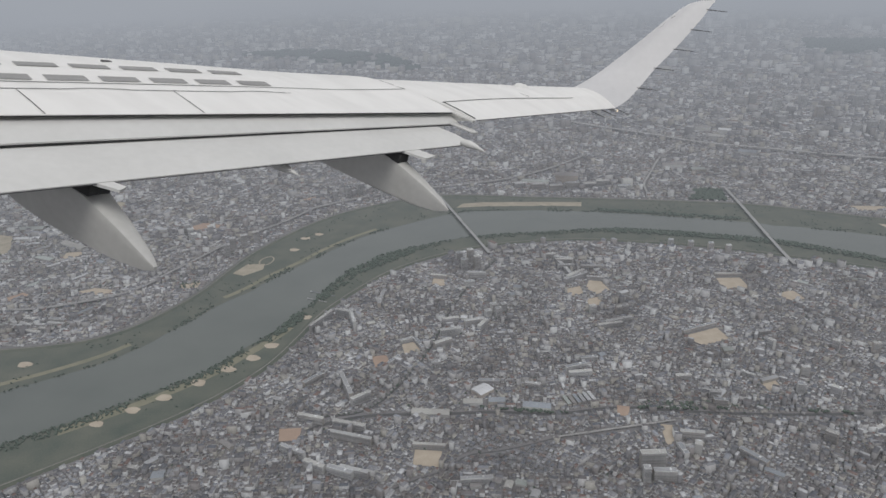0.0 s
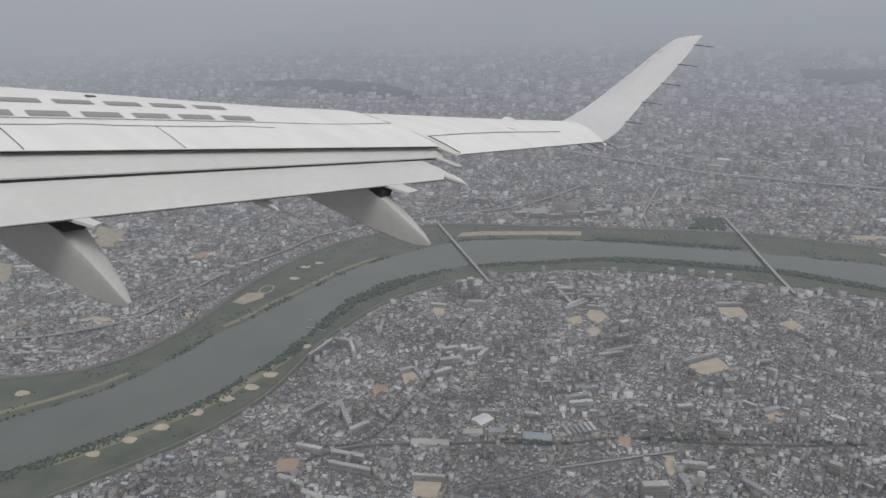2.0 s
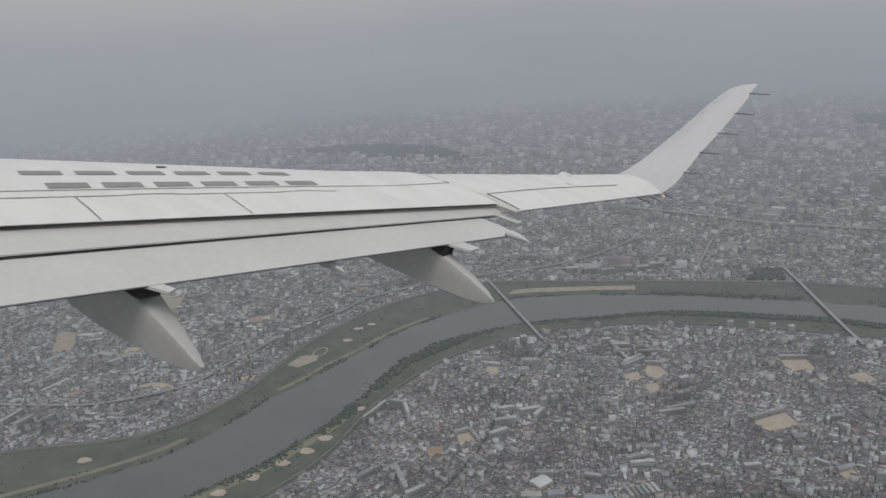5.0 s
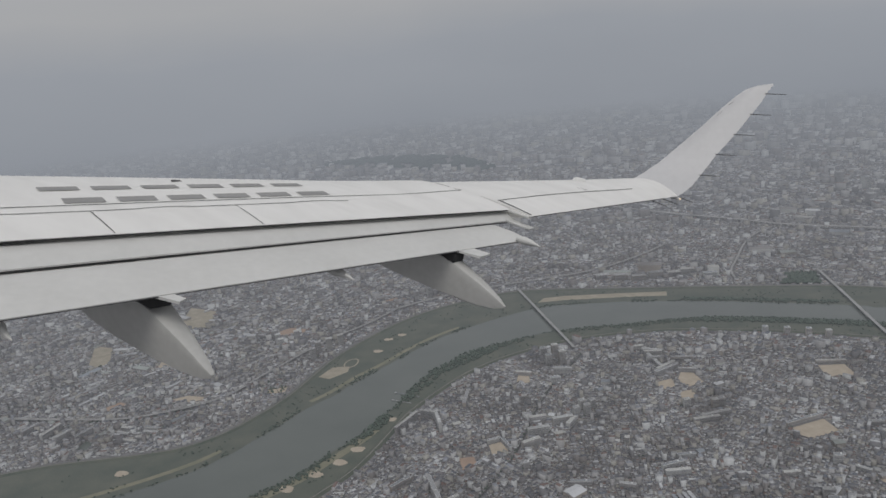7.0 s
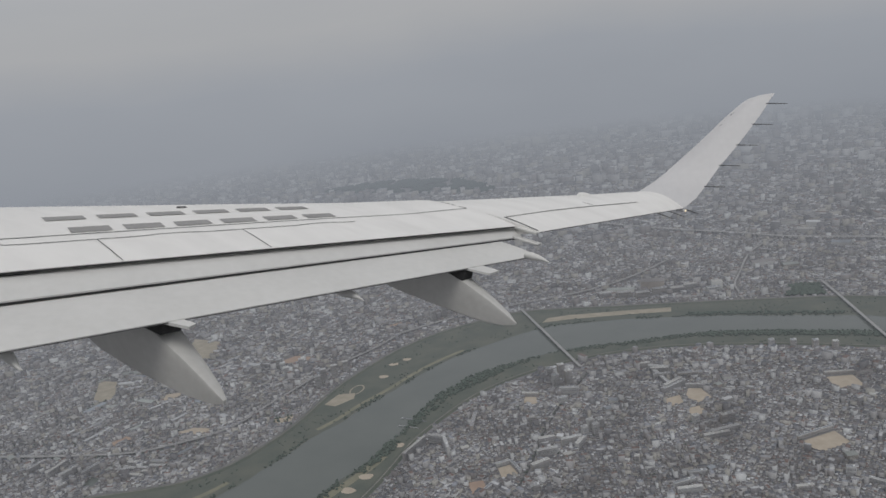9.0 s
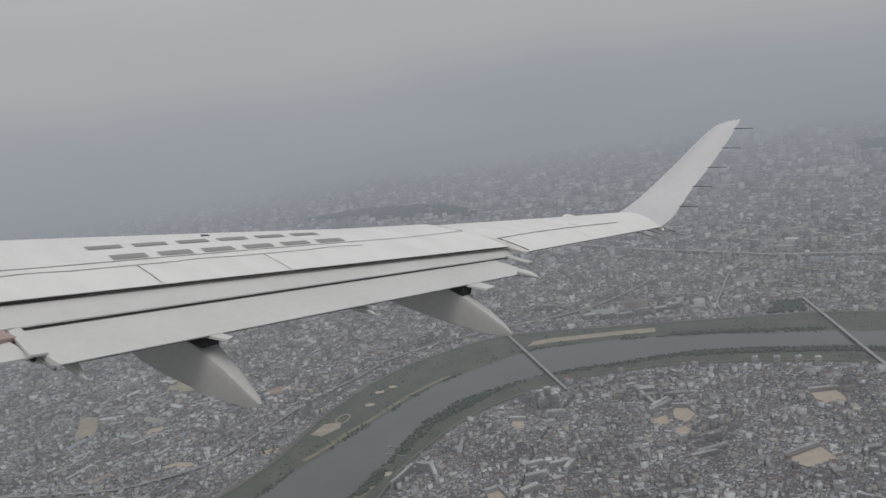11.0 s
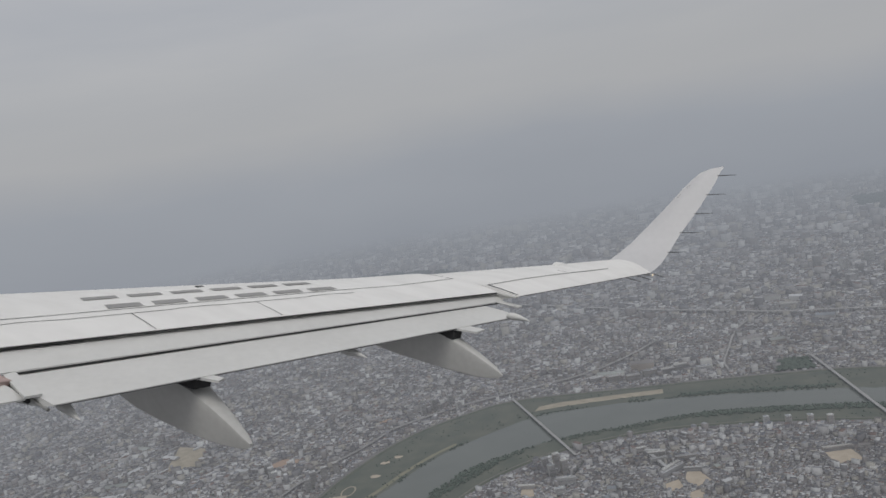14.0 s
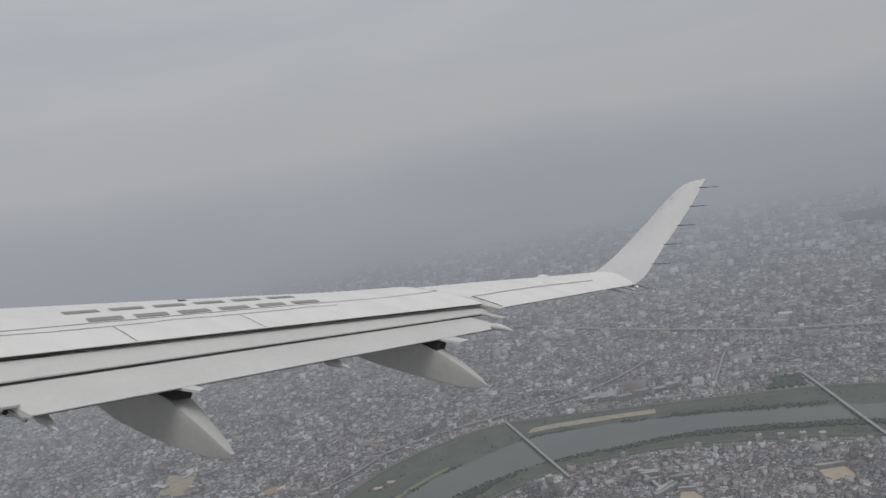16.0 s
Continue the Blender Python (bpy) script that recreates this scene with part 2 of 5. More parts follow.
def haze_material(radius, height):
    """Haze painted as glow on a ring round the window: a thin veil near by, closing in towards the horizon, thinning
    into the cloud above it.
    """
    m = bpy.data.materials.new("painted_haze")
    m.use_nodes = True
    n, l = m.node_tree.nodes, m.node_tree.links
    n.remove(n["Principled BSDF"])

    def calc(op, a, b=None):
        k = n.new("ShaderNodeMath")
        k.operation = op
        for i, v in enumerate((a, b)):
            if v is None:
                continue
            if isinstance(v, (int, float)):
                k.inputs[i].default_value = v
            else:
                l.new(v, k.inputs[i])
        return k.outputs[0]

    geo, cut = n.new("ShaderNodeNewGeometry"), n.new("ShaderNodeSeparateXYZ")
    l.new(geo.outputs["Position"], cut.inputs[0])
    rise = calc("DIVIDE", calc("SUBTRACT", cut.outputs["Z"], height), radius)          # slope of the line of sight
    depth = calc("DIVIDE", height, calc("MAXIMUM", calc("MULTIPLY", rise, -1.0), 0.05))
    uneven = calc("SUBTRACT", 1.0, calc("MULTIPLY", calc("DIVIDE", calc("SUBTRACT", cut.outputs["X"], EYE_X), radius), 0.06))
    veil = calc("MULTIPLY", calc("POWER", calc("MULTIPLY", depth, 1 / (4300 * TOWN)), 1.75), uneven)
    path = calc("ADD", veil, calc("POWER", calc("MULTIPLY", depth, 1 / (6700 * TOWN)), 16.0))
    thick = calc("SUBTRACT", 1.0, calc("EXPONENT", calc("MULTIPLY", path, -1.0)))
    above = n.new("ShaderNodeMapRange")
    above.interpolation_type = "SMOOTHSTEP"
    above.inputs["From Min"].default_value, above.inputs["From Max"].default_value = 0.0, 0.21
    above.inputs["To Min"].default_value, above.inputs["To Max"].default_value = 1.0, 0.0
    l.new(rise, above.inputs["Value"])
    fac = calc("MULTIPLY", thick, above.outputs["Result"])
    glow, clear, mixer = n.new("ShaderNodeEmission"), n.new("ShaderNodeBsdfTransparent"), n.new("ShaderNodeMixShader")
    drift, at = n.new("ShaderNodeTexNoise"), n.new("ShaderNodeMapping")
    at.inputs["Scale"].default_value = (1.0, 1.0, 2.6)
    drift.inputs["Scale"].default_value, drift.inputs["Detail"].default_value = 0.012, 5
    l.new(geo.outputs["Position"], at.inputs["Vector"])
    l.new(at.outputs["Vector"], drift.inputs["Vector"])
    # glow colour painted by slope of sight, paler above the horizon
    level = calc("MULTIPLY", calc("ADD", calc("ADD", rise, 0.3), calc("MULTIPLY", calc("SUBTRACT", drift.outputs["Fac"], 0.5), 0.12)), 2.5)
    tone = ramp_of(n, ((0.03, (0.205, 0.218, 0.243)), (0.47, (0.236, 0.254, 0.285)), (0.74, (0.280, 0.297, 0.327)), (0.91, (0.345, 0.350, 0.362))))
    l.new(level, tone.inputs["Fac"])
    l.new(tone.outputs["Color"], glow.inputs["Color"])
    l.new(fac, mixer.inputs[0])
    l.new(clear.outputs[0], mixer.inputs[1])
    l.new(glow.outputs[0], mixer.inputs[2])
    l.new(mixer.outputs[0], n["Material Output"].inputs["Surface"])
    return m


# ---- helpers of the build ----
def link_mesh(name, verts, faces, mats, index=None, smooth=False, parent=None):
    me = bpy.data.meshes.new(name)
    me.from_pydata(verts, [], faces)
    for m in mats if isinstance(mats, (list, tuple)) else (mats,):
        me.materials.append(m)
    if index is not None:
        me.polygons.foreach_set("material_index", index)
    if smooth:
        me.polygons.foreach_set("use_smooth", [True] * len(me.polygons))
    me.update()
    ob = new(name, me)
    if parent:
        ob.parent = parent
    return ob


def part(name, bm, material, parent, label=""):
    """Links a bmesh as one mesh object under a thing or a part."""
    me = bpy.data.meshes.new(name)
    bmesh.ops.recalc_face_normals(bm, faces=bm.faces)
    bm.to_mesh(me)
    bm.free()
    me.materials.append(material)
    me.set_sharp_from_angle(angle=radians(38))
    ob = new(name, me)
    if parent:
        ob.parent = parent
    if label:
        tagged(ob, label)
    return ob


def box(bm, x0, x1, y0, y1, z0, z1, bevel=0.0):
    r = bmesh.ops.create_cube(bm, size=1.0)
    for v in r["verts"]:
        v.co = Vector((x0 + (v.co.x + 0.5) * (x1 - x0), y0 + (v.co.y + 0.5) * (y1 - y0), z0 + (v.co.z + 0.5) * (z1 - z0)))
    if bevel:
        bmesh.ops.bevel(bm, geom=list({e for v in r["verts"] for e in v.link_edges}), offset=bevel, segments=1, affect="EDGES")
    return bm


def boxed(x0, x1, y0, y1, z0, z1, bevel=0.0):
    return box(bmesh.new(), x0, x1, y0, y1, z0, z1, bevel)


def loft(rings, closed=True, caps=True, smooth=True):
    """A skin over rings of points of equal number."""
    bm = bmesh.new()
    rows = [[bm.verts.new(p) for p in ring] for ring in rings]
    k = len(rings[0])
    for a, b in zip(rows, rows[1:]):
        for i in range(k if closed else k - 1):
            j = (i + 1) % k
            bm.faces.new((a[i], a[j], b[j], b[i]))
    if caps and closed:
        bm.faces.new(rows[0])
        bm.faces.new(rows[-1])
    for f in bm.faces:
        f.smooth = smooth and len(f.verts) == 4
    return bm


def rod(a, b, r0, r1, sides=8):
    a, b = Vector(a), Vector(b)
    q = (b - a).to_track_quat("Z", "Y")
    ring = lambda c, r: [c + q @ Vector((r * math.cos(i * math.tau / sides), r * math.sin(i * math.tau / sides), 0)) for i in range(sides)]
    return loft([ring(a, r0), ring(b, r1)])


def spread(line, step):
    """Points along a polyline, smoothed, about a step apart."""
    p = np.array(line, float)
    for _ in range(3):
        q = 0.75 * p[:-1] + 0.25 * p[1:]
        r = 0.25 * p[:-1] + 0.75 * p[1:]
        p = np.vstack((p[:1], np.stack((q, r), 1).reshape(-1, p.shape[1]), p[-1:]))
    d = np.r_[0, np.cumsum(np.hypot(*np.diff(p[:, :2], axis=0).T))]
    s = np.linspace(0, d[-1], max(2, int(d[-1] / step)))
    return np.stack([np.interp(s, d, p[:, i]) for i in range(p.shape[1])], 1)


def aside(p, off):
    """A polyline moved to its left by off."""
    t = np.gradient(p[:, :2], axis=0)
    t /= np.hypot(t[:, 0], t[:, 1])[:, None] + 1e-9
    return p[:, :2] + np.stack((-t[:, 1], t[:, 0]), 1) * off


def inside(poly, pts):
    """Which points lie in a polygon."""
    q = np.array(poly, float)
    hit = np.zeros(len(pts), bool)
    for (x0, y0), (x1, y1) in zip(q, np.roll(q, -1, 0)):
        c = (y0 > pts[:, 1]) != (y1 > pts[:, 1])
        hit ^= c & (pts[:, 0] < (x1 - x0) * (pts[:, 1] - y0) / (y1 - y0 + 1e-12) + x0)
    return hit


def near_line(line, pts, width):
    hit = np.zeros(len(pts), bool)
    for a, b in zip(line[:-1], line[1:]):
        a, d = np.array(a[:2]), np.array(b[:2]) - np.array(a[:2])
        s = np.clip(((pts - a) @ d) / (d @ d + 1e-9), 0, 1)
        hit |= np.hypot(*(pts - a - s[:, None] * d).T) < width
    return hit


GRID, X0, Y0 = 2.5, -6900.0, 0.0


def painted(taken, line, width):
    """Marks the cells of a grid within width of a line."""
    p = spread(np.array(line)[:, :2], 2.5)
    r = int(math.ceil(width / GRID))
    disc = np.hypot(*np.mgrid[-r:r + 1, -r:r + 1]) * GRID <= width
    for i, j in np.unique(((p - (X0, Y0)) / GRID).round().astype(int), axis=0):
        if r <= i < taken.shape[0] - r and r <= j < taken.shape[1] - r:
            taken[i - r:i + r + 1, j - r:j + r + 1] |= disc
    return taken


def strip(name, left, right, z, mat, parent=None):
    v = [(x, y, z) for x, y in left] + [(x, y, z) for x, y in right]
    k = len(left)
    return link_mesh(name, v, [(i, k + i, k + i + 1, i + 1) for i in range(k - 1)], mat, parent=parent)


def plot(name, poly, z0, z1, mat):
    """A low slab with the outline of a polygon."""
    k = len(poly)
    v = [(x, y, z1) for x, y in poly] + [(x, y, z0) for x, y in poly]
    return link_mesh(name, v, [tuple(range(k))] + [(i, k + i, k + (i + 1) % k, (i + 1) % k) for i in range(k)], mat)


# ---- ground, river and its banks (the town stands at two fifths of full size) ----
ground = link_mesh("ground", [(-9000, -9000, 0), (9000, -9000, 0), (9000, 9000, 0), (-9000, 9000, 0)], [(0, 1, 2, 3)], GROUND)
tagged(ground, "grey town ground of asphalt and bare lots", "ground", kind="structure")

LEVEE_FAR = spread(((-1800, 330), (-1300, 700), (-1000, 900), (-813, 1011), (-734, 1039), (-642, 1067), (-574, 1098), (-528, 1152), (-503, 1210), (-484, 1265), (-471, 1323), (-464, 1405), (-453, 1489),
                    (-426, 1574), (-390, 1668), (-343, 1747), (-294, 1803), (-238, 1849), (-175, 1900), (-105, 1926), (-5, 1932), (135, 1934), (270, 1941), (401, 1943), (527, 1945), (648, 1943), (760, 1915),
                    (923, 1870), (1068, 1840), (1200, 1865), (1400, 2010), (1900, 2370)), 12)
BANK_FAR = spread(((-1700, 150), (-1100, 560), (-760, 830), (-600, 950), (-519, 1027), (-485, 1077), (-468, 1123), (-438, 1192), (-422, 1256), (-386, 1307), (-358, 1388), (-320, 1455), (-293, 1527), (-247, 1613),
                   (-177, 1693), (-114, 1752), (-60, 1799), (5, 1823), (137, 1839), (266, 1846), (390, 1839), (507, 1827), (597, 1818), (690, 1798), (870, 1772), (960, 1730), (1099, 1690), (1325, 1840), (1900, 2240)), 12)
BANK_NEAR = spread(((-1250, 60), (-800, 520), (-560, 790), (-420, 930), (-338, 1034), (-322, 1076), (-301, 1120), (-279, 1171), (-262, 1241), (-245, 1295), (-237, 1358), (-221, 1424), (-193, 1478), (-167, 1523),
                    (-127, 1567), (-72, 1607), (2, 1653), (80, 1678), (165, 1698), (237, 1723), (309, 1741), (379, 1744), (492, 1736), (577, 1725), (668, 1715), (808, 1655), (930, 1600), (1058, 1575), (1148, 1615), (1500, 1840), (2000, 2160)), 12)
LEVEE_NEAR = spread(((-1100, 0), (-660, 530), (-420, 800), (-310, 930), (-255, 1040), (-241, 1093), (-229, 1171), (-220, 1251), (-182, 1354), (-147, 1430), (-101, 1492), (-50, 1540), (15, 1590), (83, 1622),
                     (165, 1649), (258, 1666), (371, 1665), (479, 1659), (579, 1641), (644, 1627), (784, 1592), (901, 1555), (1040, 1515), (1160, 1545), (1500, 1750), (2000, 2060)), 12)
VALLEY = np.vstack((LEVEE_FAR[:, :2], LEVEE_NEAR[::-1, :2]))
WET = np.vstack((BANK_FAR[:, :2], BANK_NEAR[::-1, :2]))


def valley_floor():
    v = [(x, y, 0.12) for x, y in VALLEY]
    me = bpy.data.meshes.new("riverbank")
    bm = bmesh.new()
    f = bm.faces.new([bm.verts.new(p) for p in v])
    bmesh.ops.triangulate(bm, faces=[f])
    if sum(t.normal.z for t in bm.faces) < 0:
        bmesh.ops.reverse_faces(bm, faces=bm.faces)
    bm.to_mesh(me)
    bm.free()
    me.materials.append(GRASS)
    tagged(new("riverbank", me), "green and straw-coloured grass flats along the river", "riverbank", kind="structure")
    # the water's edge wavers where reeds grow into it
    bm = bmesh.new()
    rim = []
    for x, y in WET:
        k = noise.noise(Vector((x * 0.02, y * 0.02, 3.0))) * 7 + noise.noise(Vector((x * 0.06, y * 0.06, 8.0))) * 4
        rim.append(bm.verts.new((x + k, y + k * 0.7, 0.3)))
    f = bm.faces.new(rim)
    bmesh.ops.triangulate(bm, faces=[f])
    if sum(t.normal.z for t in bm.faces) < 0:
        bmesh.ops.reverse_faces(bm, faces=bm.faces)
    me = bpy.data.meshes.new("river_water")
    bm.to_mesh(me)
    bm.free()
    me.materials.append(WATER)
    tagged(new("river_water", me), "broad grey-green river, calm and murky", "river", kind="structure")


valley_floor()


def levee(line, name):
    """An earth dyke with a path along its crown."""
    rows = [aside(line, o) for o in (-7, -2, 2, 7)]
    zs = (0.1, 2.2, 2.2, 0.1)
    k = len(line)
    v = [(x, y, z) for r, z in zip(rows, zs) for x, y in r]
    f = [(j * k + i, j * k + i + 1, (j + 1) * k + i + 1, (j + 1) * k + i) for j in range(3) for i in range(k - 1)]
    ob = link_mesh(name, v, f, LEVEE)
    tagged(ob, "grassy earth dyke with a pale path on its crown", "levee", kind="structure")
    strip("path", aside(line, -1.1), aside(line, 1.1), 2.26, PATHWAY, ob)


levee(LEVEE_FAR, "levee_far")
levee(LEVEE_NEAR, "levee_near")

# see-through glowing ring close round the eye, added to paint the haze
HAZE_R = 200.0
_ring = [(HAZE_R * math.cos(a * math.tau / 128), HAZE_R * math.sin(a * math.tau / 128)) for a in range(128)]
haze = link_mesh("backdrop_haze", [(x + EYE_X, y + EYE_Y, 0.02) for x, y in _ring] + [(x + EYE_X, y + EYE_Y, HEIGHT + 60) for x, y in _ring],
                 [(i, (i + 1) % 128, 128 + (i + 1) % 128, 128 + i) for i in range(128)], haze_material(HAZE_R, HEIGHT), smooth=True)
tagged(haze, "glowing grey haze painted on a ring round the window", "haze", kind="structure")

# ---- roads, railway, expressway ----
ROADS = {
    "road_1": (((-120, 940), (-60, 957), (-29, 1025), (0, 1140), (7, 1277), (29, 1399), (68, 1527)), 1.7),
    "road_2": (((8, 800), (42, 831), (81, 854), (91, 886), (142, 900), (205, 936)), 1.4),
    "road_5": (((-1040, 1180), (-990, 1420), (-1010, 1640)), 2.2),
    "road_3": (((-160, 872), (-90, 949), (70, 975), (125, 989), (201, 989), (302, 1028), (389, 1024), (583, 1041), (900, 1120)), 3.4),
    "road_4": (((-1423, 2871), (-1684, 3670), (-1688, 4198), (-1765, 5200)), 10.0),
}
ROAD_LINES = []
for _name, (_line, _w) in ROADS.items():
    _p = spread(_line, 15)
    ROAD_LINES.append((_p, _w))
    tagged(strip(_name, aside(_p, -_w), aside(_p, _w), 0.06, ASPHALT), "grey asphalt road between the houses", "road", kind="structure")


def viaduct(name, line, width, height, label, pier_gap=26.0, top=None):
    """A raised road: deck, two parapets and a row of piers."""
    p = spread(line, 9)
    root = tagged(new(name), label, "viaduct")
    k = len(p)

    def beam(n, o0, o1, z0, z1, mat):
        rows = [(aside(p, o0), z1), (aside(p, o1), z1), (aside(p, o1), z0), (aside(p, o0), z0)]
        v = [(x, y, z) for r, z in rows for x, y in r]
        f = [(j * k + i, j * k + i + 1, ((j + 1) % 4) * k + i + 1, ((j + 1) % 4) * k + i) for j in range(4) for i in range(k - 1)]
        f += [(0, k, 2 * k, 3 * k), (k - 1, 2 * k - 1, 3 * k - 1, 4 * k - 1)]
        return link_mesh(n, v, f, mat, parent=root)

    beam("deck", -width, width, height - 0.8, height, top or CONCRETE)
    beam("parapet", -width - 0.25, -width, height - 0.9, height + 0.6, CONCRETE)
    beam("parapet", width, width + 0.25, height - 0.9, height + 0.6, CONCRETE)
    shared = None
    for i in range(1, k - 1, max(1, int(pier_gap / 9))):
        t = p[i + 1] - p[i - 1]
        ob = part("pier", boxed(-0.9, 0.9, -width * 0.7, width * 0.7, 0, height - 0.8, 0.15), CONCRETE, root) if shared is None else new("pier", shared)
        shared = shared or ob.data
        ob.parent = root
        ob.matrix_basis = pose(p[i, 0], p[i, 1], 0, 0, 0, math.degrees(math.atan2(t[1], t[0])))
    ROAD_LINES.append((p, width + 1.5))
    return root


viaduct("expressway", ((-260, 3060), (154, 2770), (266, 2693), (370, 2638), (469, 2586), (575, 2513), (664, 2480), (764, 2454), (857, 2423), (1057, 2370), (1400, 2330), (1900, 2300)), 5.5, 10.0, "raised concrete expressway crossing the far town")
viaduct("expressway_branch", ((575, 2513), (499, 2420), (457, 2302), (428, 2165), (401, 2068), (408, 1995)), 2.2, 4.0, "curving raised concrete ramp down to the river")
viaduct("raised_road", ((-1500, 1150), (-1200, 1158), (-1028, 1162), (-841, 1173), (-749, 1184), (-687, 1219), (-626, 1260), (-592, 1308), (-578, 1380), (-555, 1439), (-530, 1528), (-494, 1608), (-449, 1677), (-410, 1780)), 2.6, 4.6, "grey raised road curving through the factory quarter", top=BRIDGE_DECK)
viaduct("railway_viaduct", ((205, 936), (290, 969), (371, 1000)), 1.1, 2.6, "pale raised railway track between the houses")
viaduct("riverside_viaduct", ((-410, 1780), (-314, 1873), (-200, 1945), (-116, 1988), (-15, 2034), (77, 2092), (174, 2206), (250, 2330)), 3.0, 6.0, "raised concrete road running behind the dyke", top=BRIDGE_DECK)


def bridge(line, width, label):
    """A river bridge: deck, parapets, wall-like piers standing in the water."""
    return viaduct("river_bridge", line, width, 5.2, label, 34.0, BRIDGE_DECK)


bridge(((-127, 1930), (-40, 1745), (51, 1552)), 2.9, "long flat concrete bridge over the river")
bridge(((607, 2060), (622, 1930), (650, 1652), (662, 1570)), 3.4, "long concrete road bridge over the river")
bridge(((1062, 1868), (1078, 1740), (1112, 1535)), 4.2, "wide concrete bridge over the river's bend")

_canal = spread(((1500, 3060), (1608, 2933), (1560, 2830), (1600, 2760), (1680, 2740), (1760, 2800), (1850, 2990)), 20)
tagged(strip("canal", aside(_canal, -16), aside(_canal, 16), 0.08, WATER), "dull green winding canal in the far town", "canal", kind="structure")
ROAD_LINES.append((_canal, 24))

# ---- open plots ----
FIELDS = []


def field(label, mat, poly, category="schoolyard"):
    FIELDS.append(np.array(poly, float))
    return tagged(plot("schoolyard", poly, 0.0, 0.22, mat), label, category, "open sandy plots")


SANDY = "pale sandy schoolyard among houses"
field(SANDY, SAND, ((257, 1451), (280, 1449), (295, 1412), (270, 1391), (250, 1412)))
field("yellowish sandy yard beside a school", SAND, ((214, 1406), (240, 1422), (246, 1390), (219, 1374)))
field("small sandy yard beside apartment slabs", SAND, ((250, 1366), (273, 1379), (282, 1350), (256, 1340)))
field("sandy ball ground with a pale fence", SAND, ((417, 1252), (469, 1286), (484, 1250), (434, 1216)))
field("large sandy ground with white sheds beside it", SAND, ((500, 1492), (545, 1500), (556, 1452), (506, 1444)))
field(SANDY, SAND, ((504, 1125), (527, 1138), (536, 1102), (515, 1096)))
field("bare sandy building plot", SAND, ((350, 990), (366, 990), (366, 950), (354, 944)))
field("reddish clay schoolyard among houses", CLAY, ((-92, 1112), (-68, 1120), (-53, 1086), (-75, 1075)))
field("sandy schoolyard framed by school wings", SAND, ((-51, 1157), (-33, 1169), (-15, 1142), (-40, 1129)))
field("orange sandy schoolyard by the railway", SAND, ((26, 887), (62, 889), (63, 856), (29, 856)))
field("small bare clay plot among roofs", CLAY, ((293, 1028), (311, 1027), (308, 1002), (293, 1004)))
field(SANDY, SAND, ((-45, 1421), (-23, 1419), (-17, 1388), (-43, 1391)))
field(SANDY, SAND, ((600, 1440), (632, 1452), (645, 1420), (612, 1408)))
field("bare sandy lot by the far bank", SAND, ((-860, 1450), (-822, 1462), (-812, 1424), (-850, 1412)))
field("sandy lot with a grassy edge by a road", SAND, ((-717, 1274), (-692, 1293), (-652, 1289), (-649, 1263), (-686, 1262)))
field("pinkish clay yard between slabs", CLAY, ((-170, 905), (-140, 912), (-132, 884), (-160, 878)))
field("sandy yard between low buildings", SAND, ((-20, 610), (16, 616), (22, 584), (-14, 578)))
field("sandy schoolyard beside a road", SAND, ((260, 690), (292, 700), (300, 668), (268, 660)))
field("sandy yard in the far houses", SAND, ((880, 1960), (960, 1966), (966, 1935), (884, 1925)))

BALL = "round bare sandy infield on the river grass"
for _x, _y, _r in ((-240, 1229, 9), (-265, 1124, 12), (-281, 1082, 12), (-306, 1044, 12), (-335, 1000, 12), (-368, 955, 12), (-397, 918, 11), (-430, 880, 10), (-370, 1527, 11), (-367, 1595, 11), (-345, 1622, 10), (-640, 1012, 12)):
    _c = [(_x + _r * (1 + 0.16 * math.sin(3 * a + _x)) * math.cos(a), _y + _r * 0.8 * (1 + 0.12 * math.cos(2 * a + _y)) * math.sin(a)) for a in [i * math.tau / 14 for i in range(14)]]
    tagged(plot("ball_field", _c, 0.0, 0.3, SAND), BALL, "ball field", "riverside ball fields")
field("broad pinkish school ground among flats", CLAY, ((-668, 1622), (-640, 1662), (-596, 1652), (-592, 1622), (-640, 1612)))
field("reddish bare lot behind the dyke", CLAY, ((-470, 1850), (-440, 1876), (-405, 1868), (-432, 1846)))
field("straw-coloured worn patch on the far flats", DRY, ((-452, 1392), (-440, 1440), (-405, 1446), (-398, 1420), (-425, 1384)), "river flat")
field("long dry ochre strip on the far bank", DRY, ((-62, 1835), (-52, 1867), (-1, 1884), (136, 1902), (242, 1913), (242, 1882), (136, 1873), (2, 1853)), "river flat")
field("pale bare strip at the river's edge", SAND, ((905, 1840), (1010, 1815), (1045, 1795), (1010, 1787), (915, 1815)), "river flat")


def along(line, o0, o1, y0, y1, label):
    """A strip of worn turf beside the water."""
    p = np.array([q for q in line[:, :2] if y0 < q[1] < y1])
    tagged(strip("worn_turf", aside(p, o0), aside(p, o1), 0.2, WORN), label, "river flat", kind="structure")


along(BANK_NEAR, -9, -25, 860, 1200, "straw-coloured worn grass round the ball fields")
along(BANK_FAR, 12, 23, 1270, 1660, "straw-coloured worn grass on the far bank")
along(BANK_FAR, 20, 31, 700, 1090, "straw-coloured worn grass on the far bank")


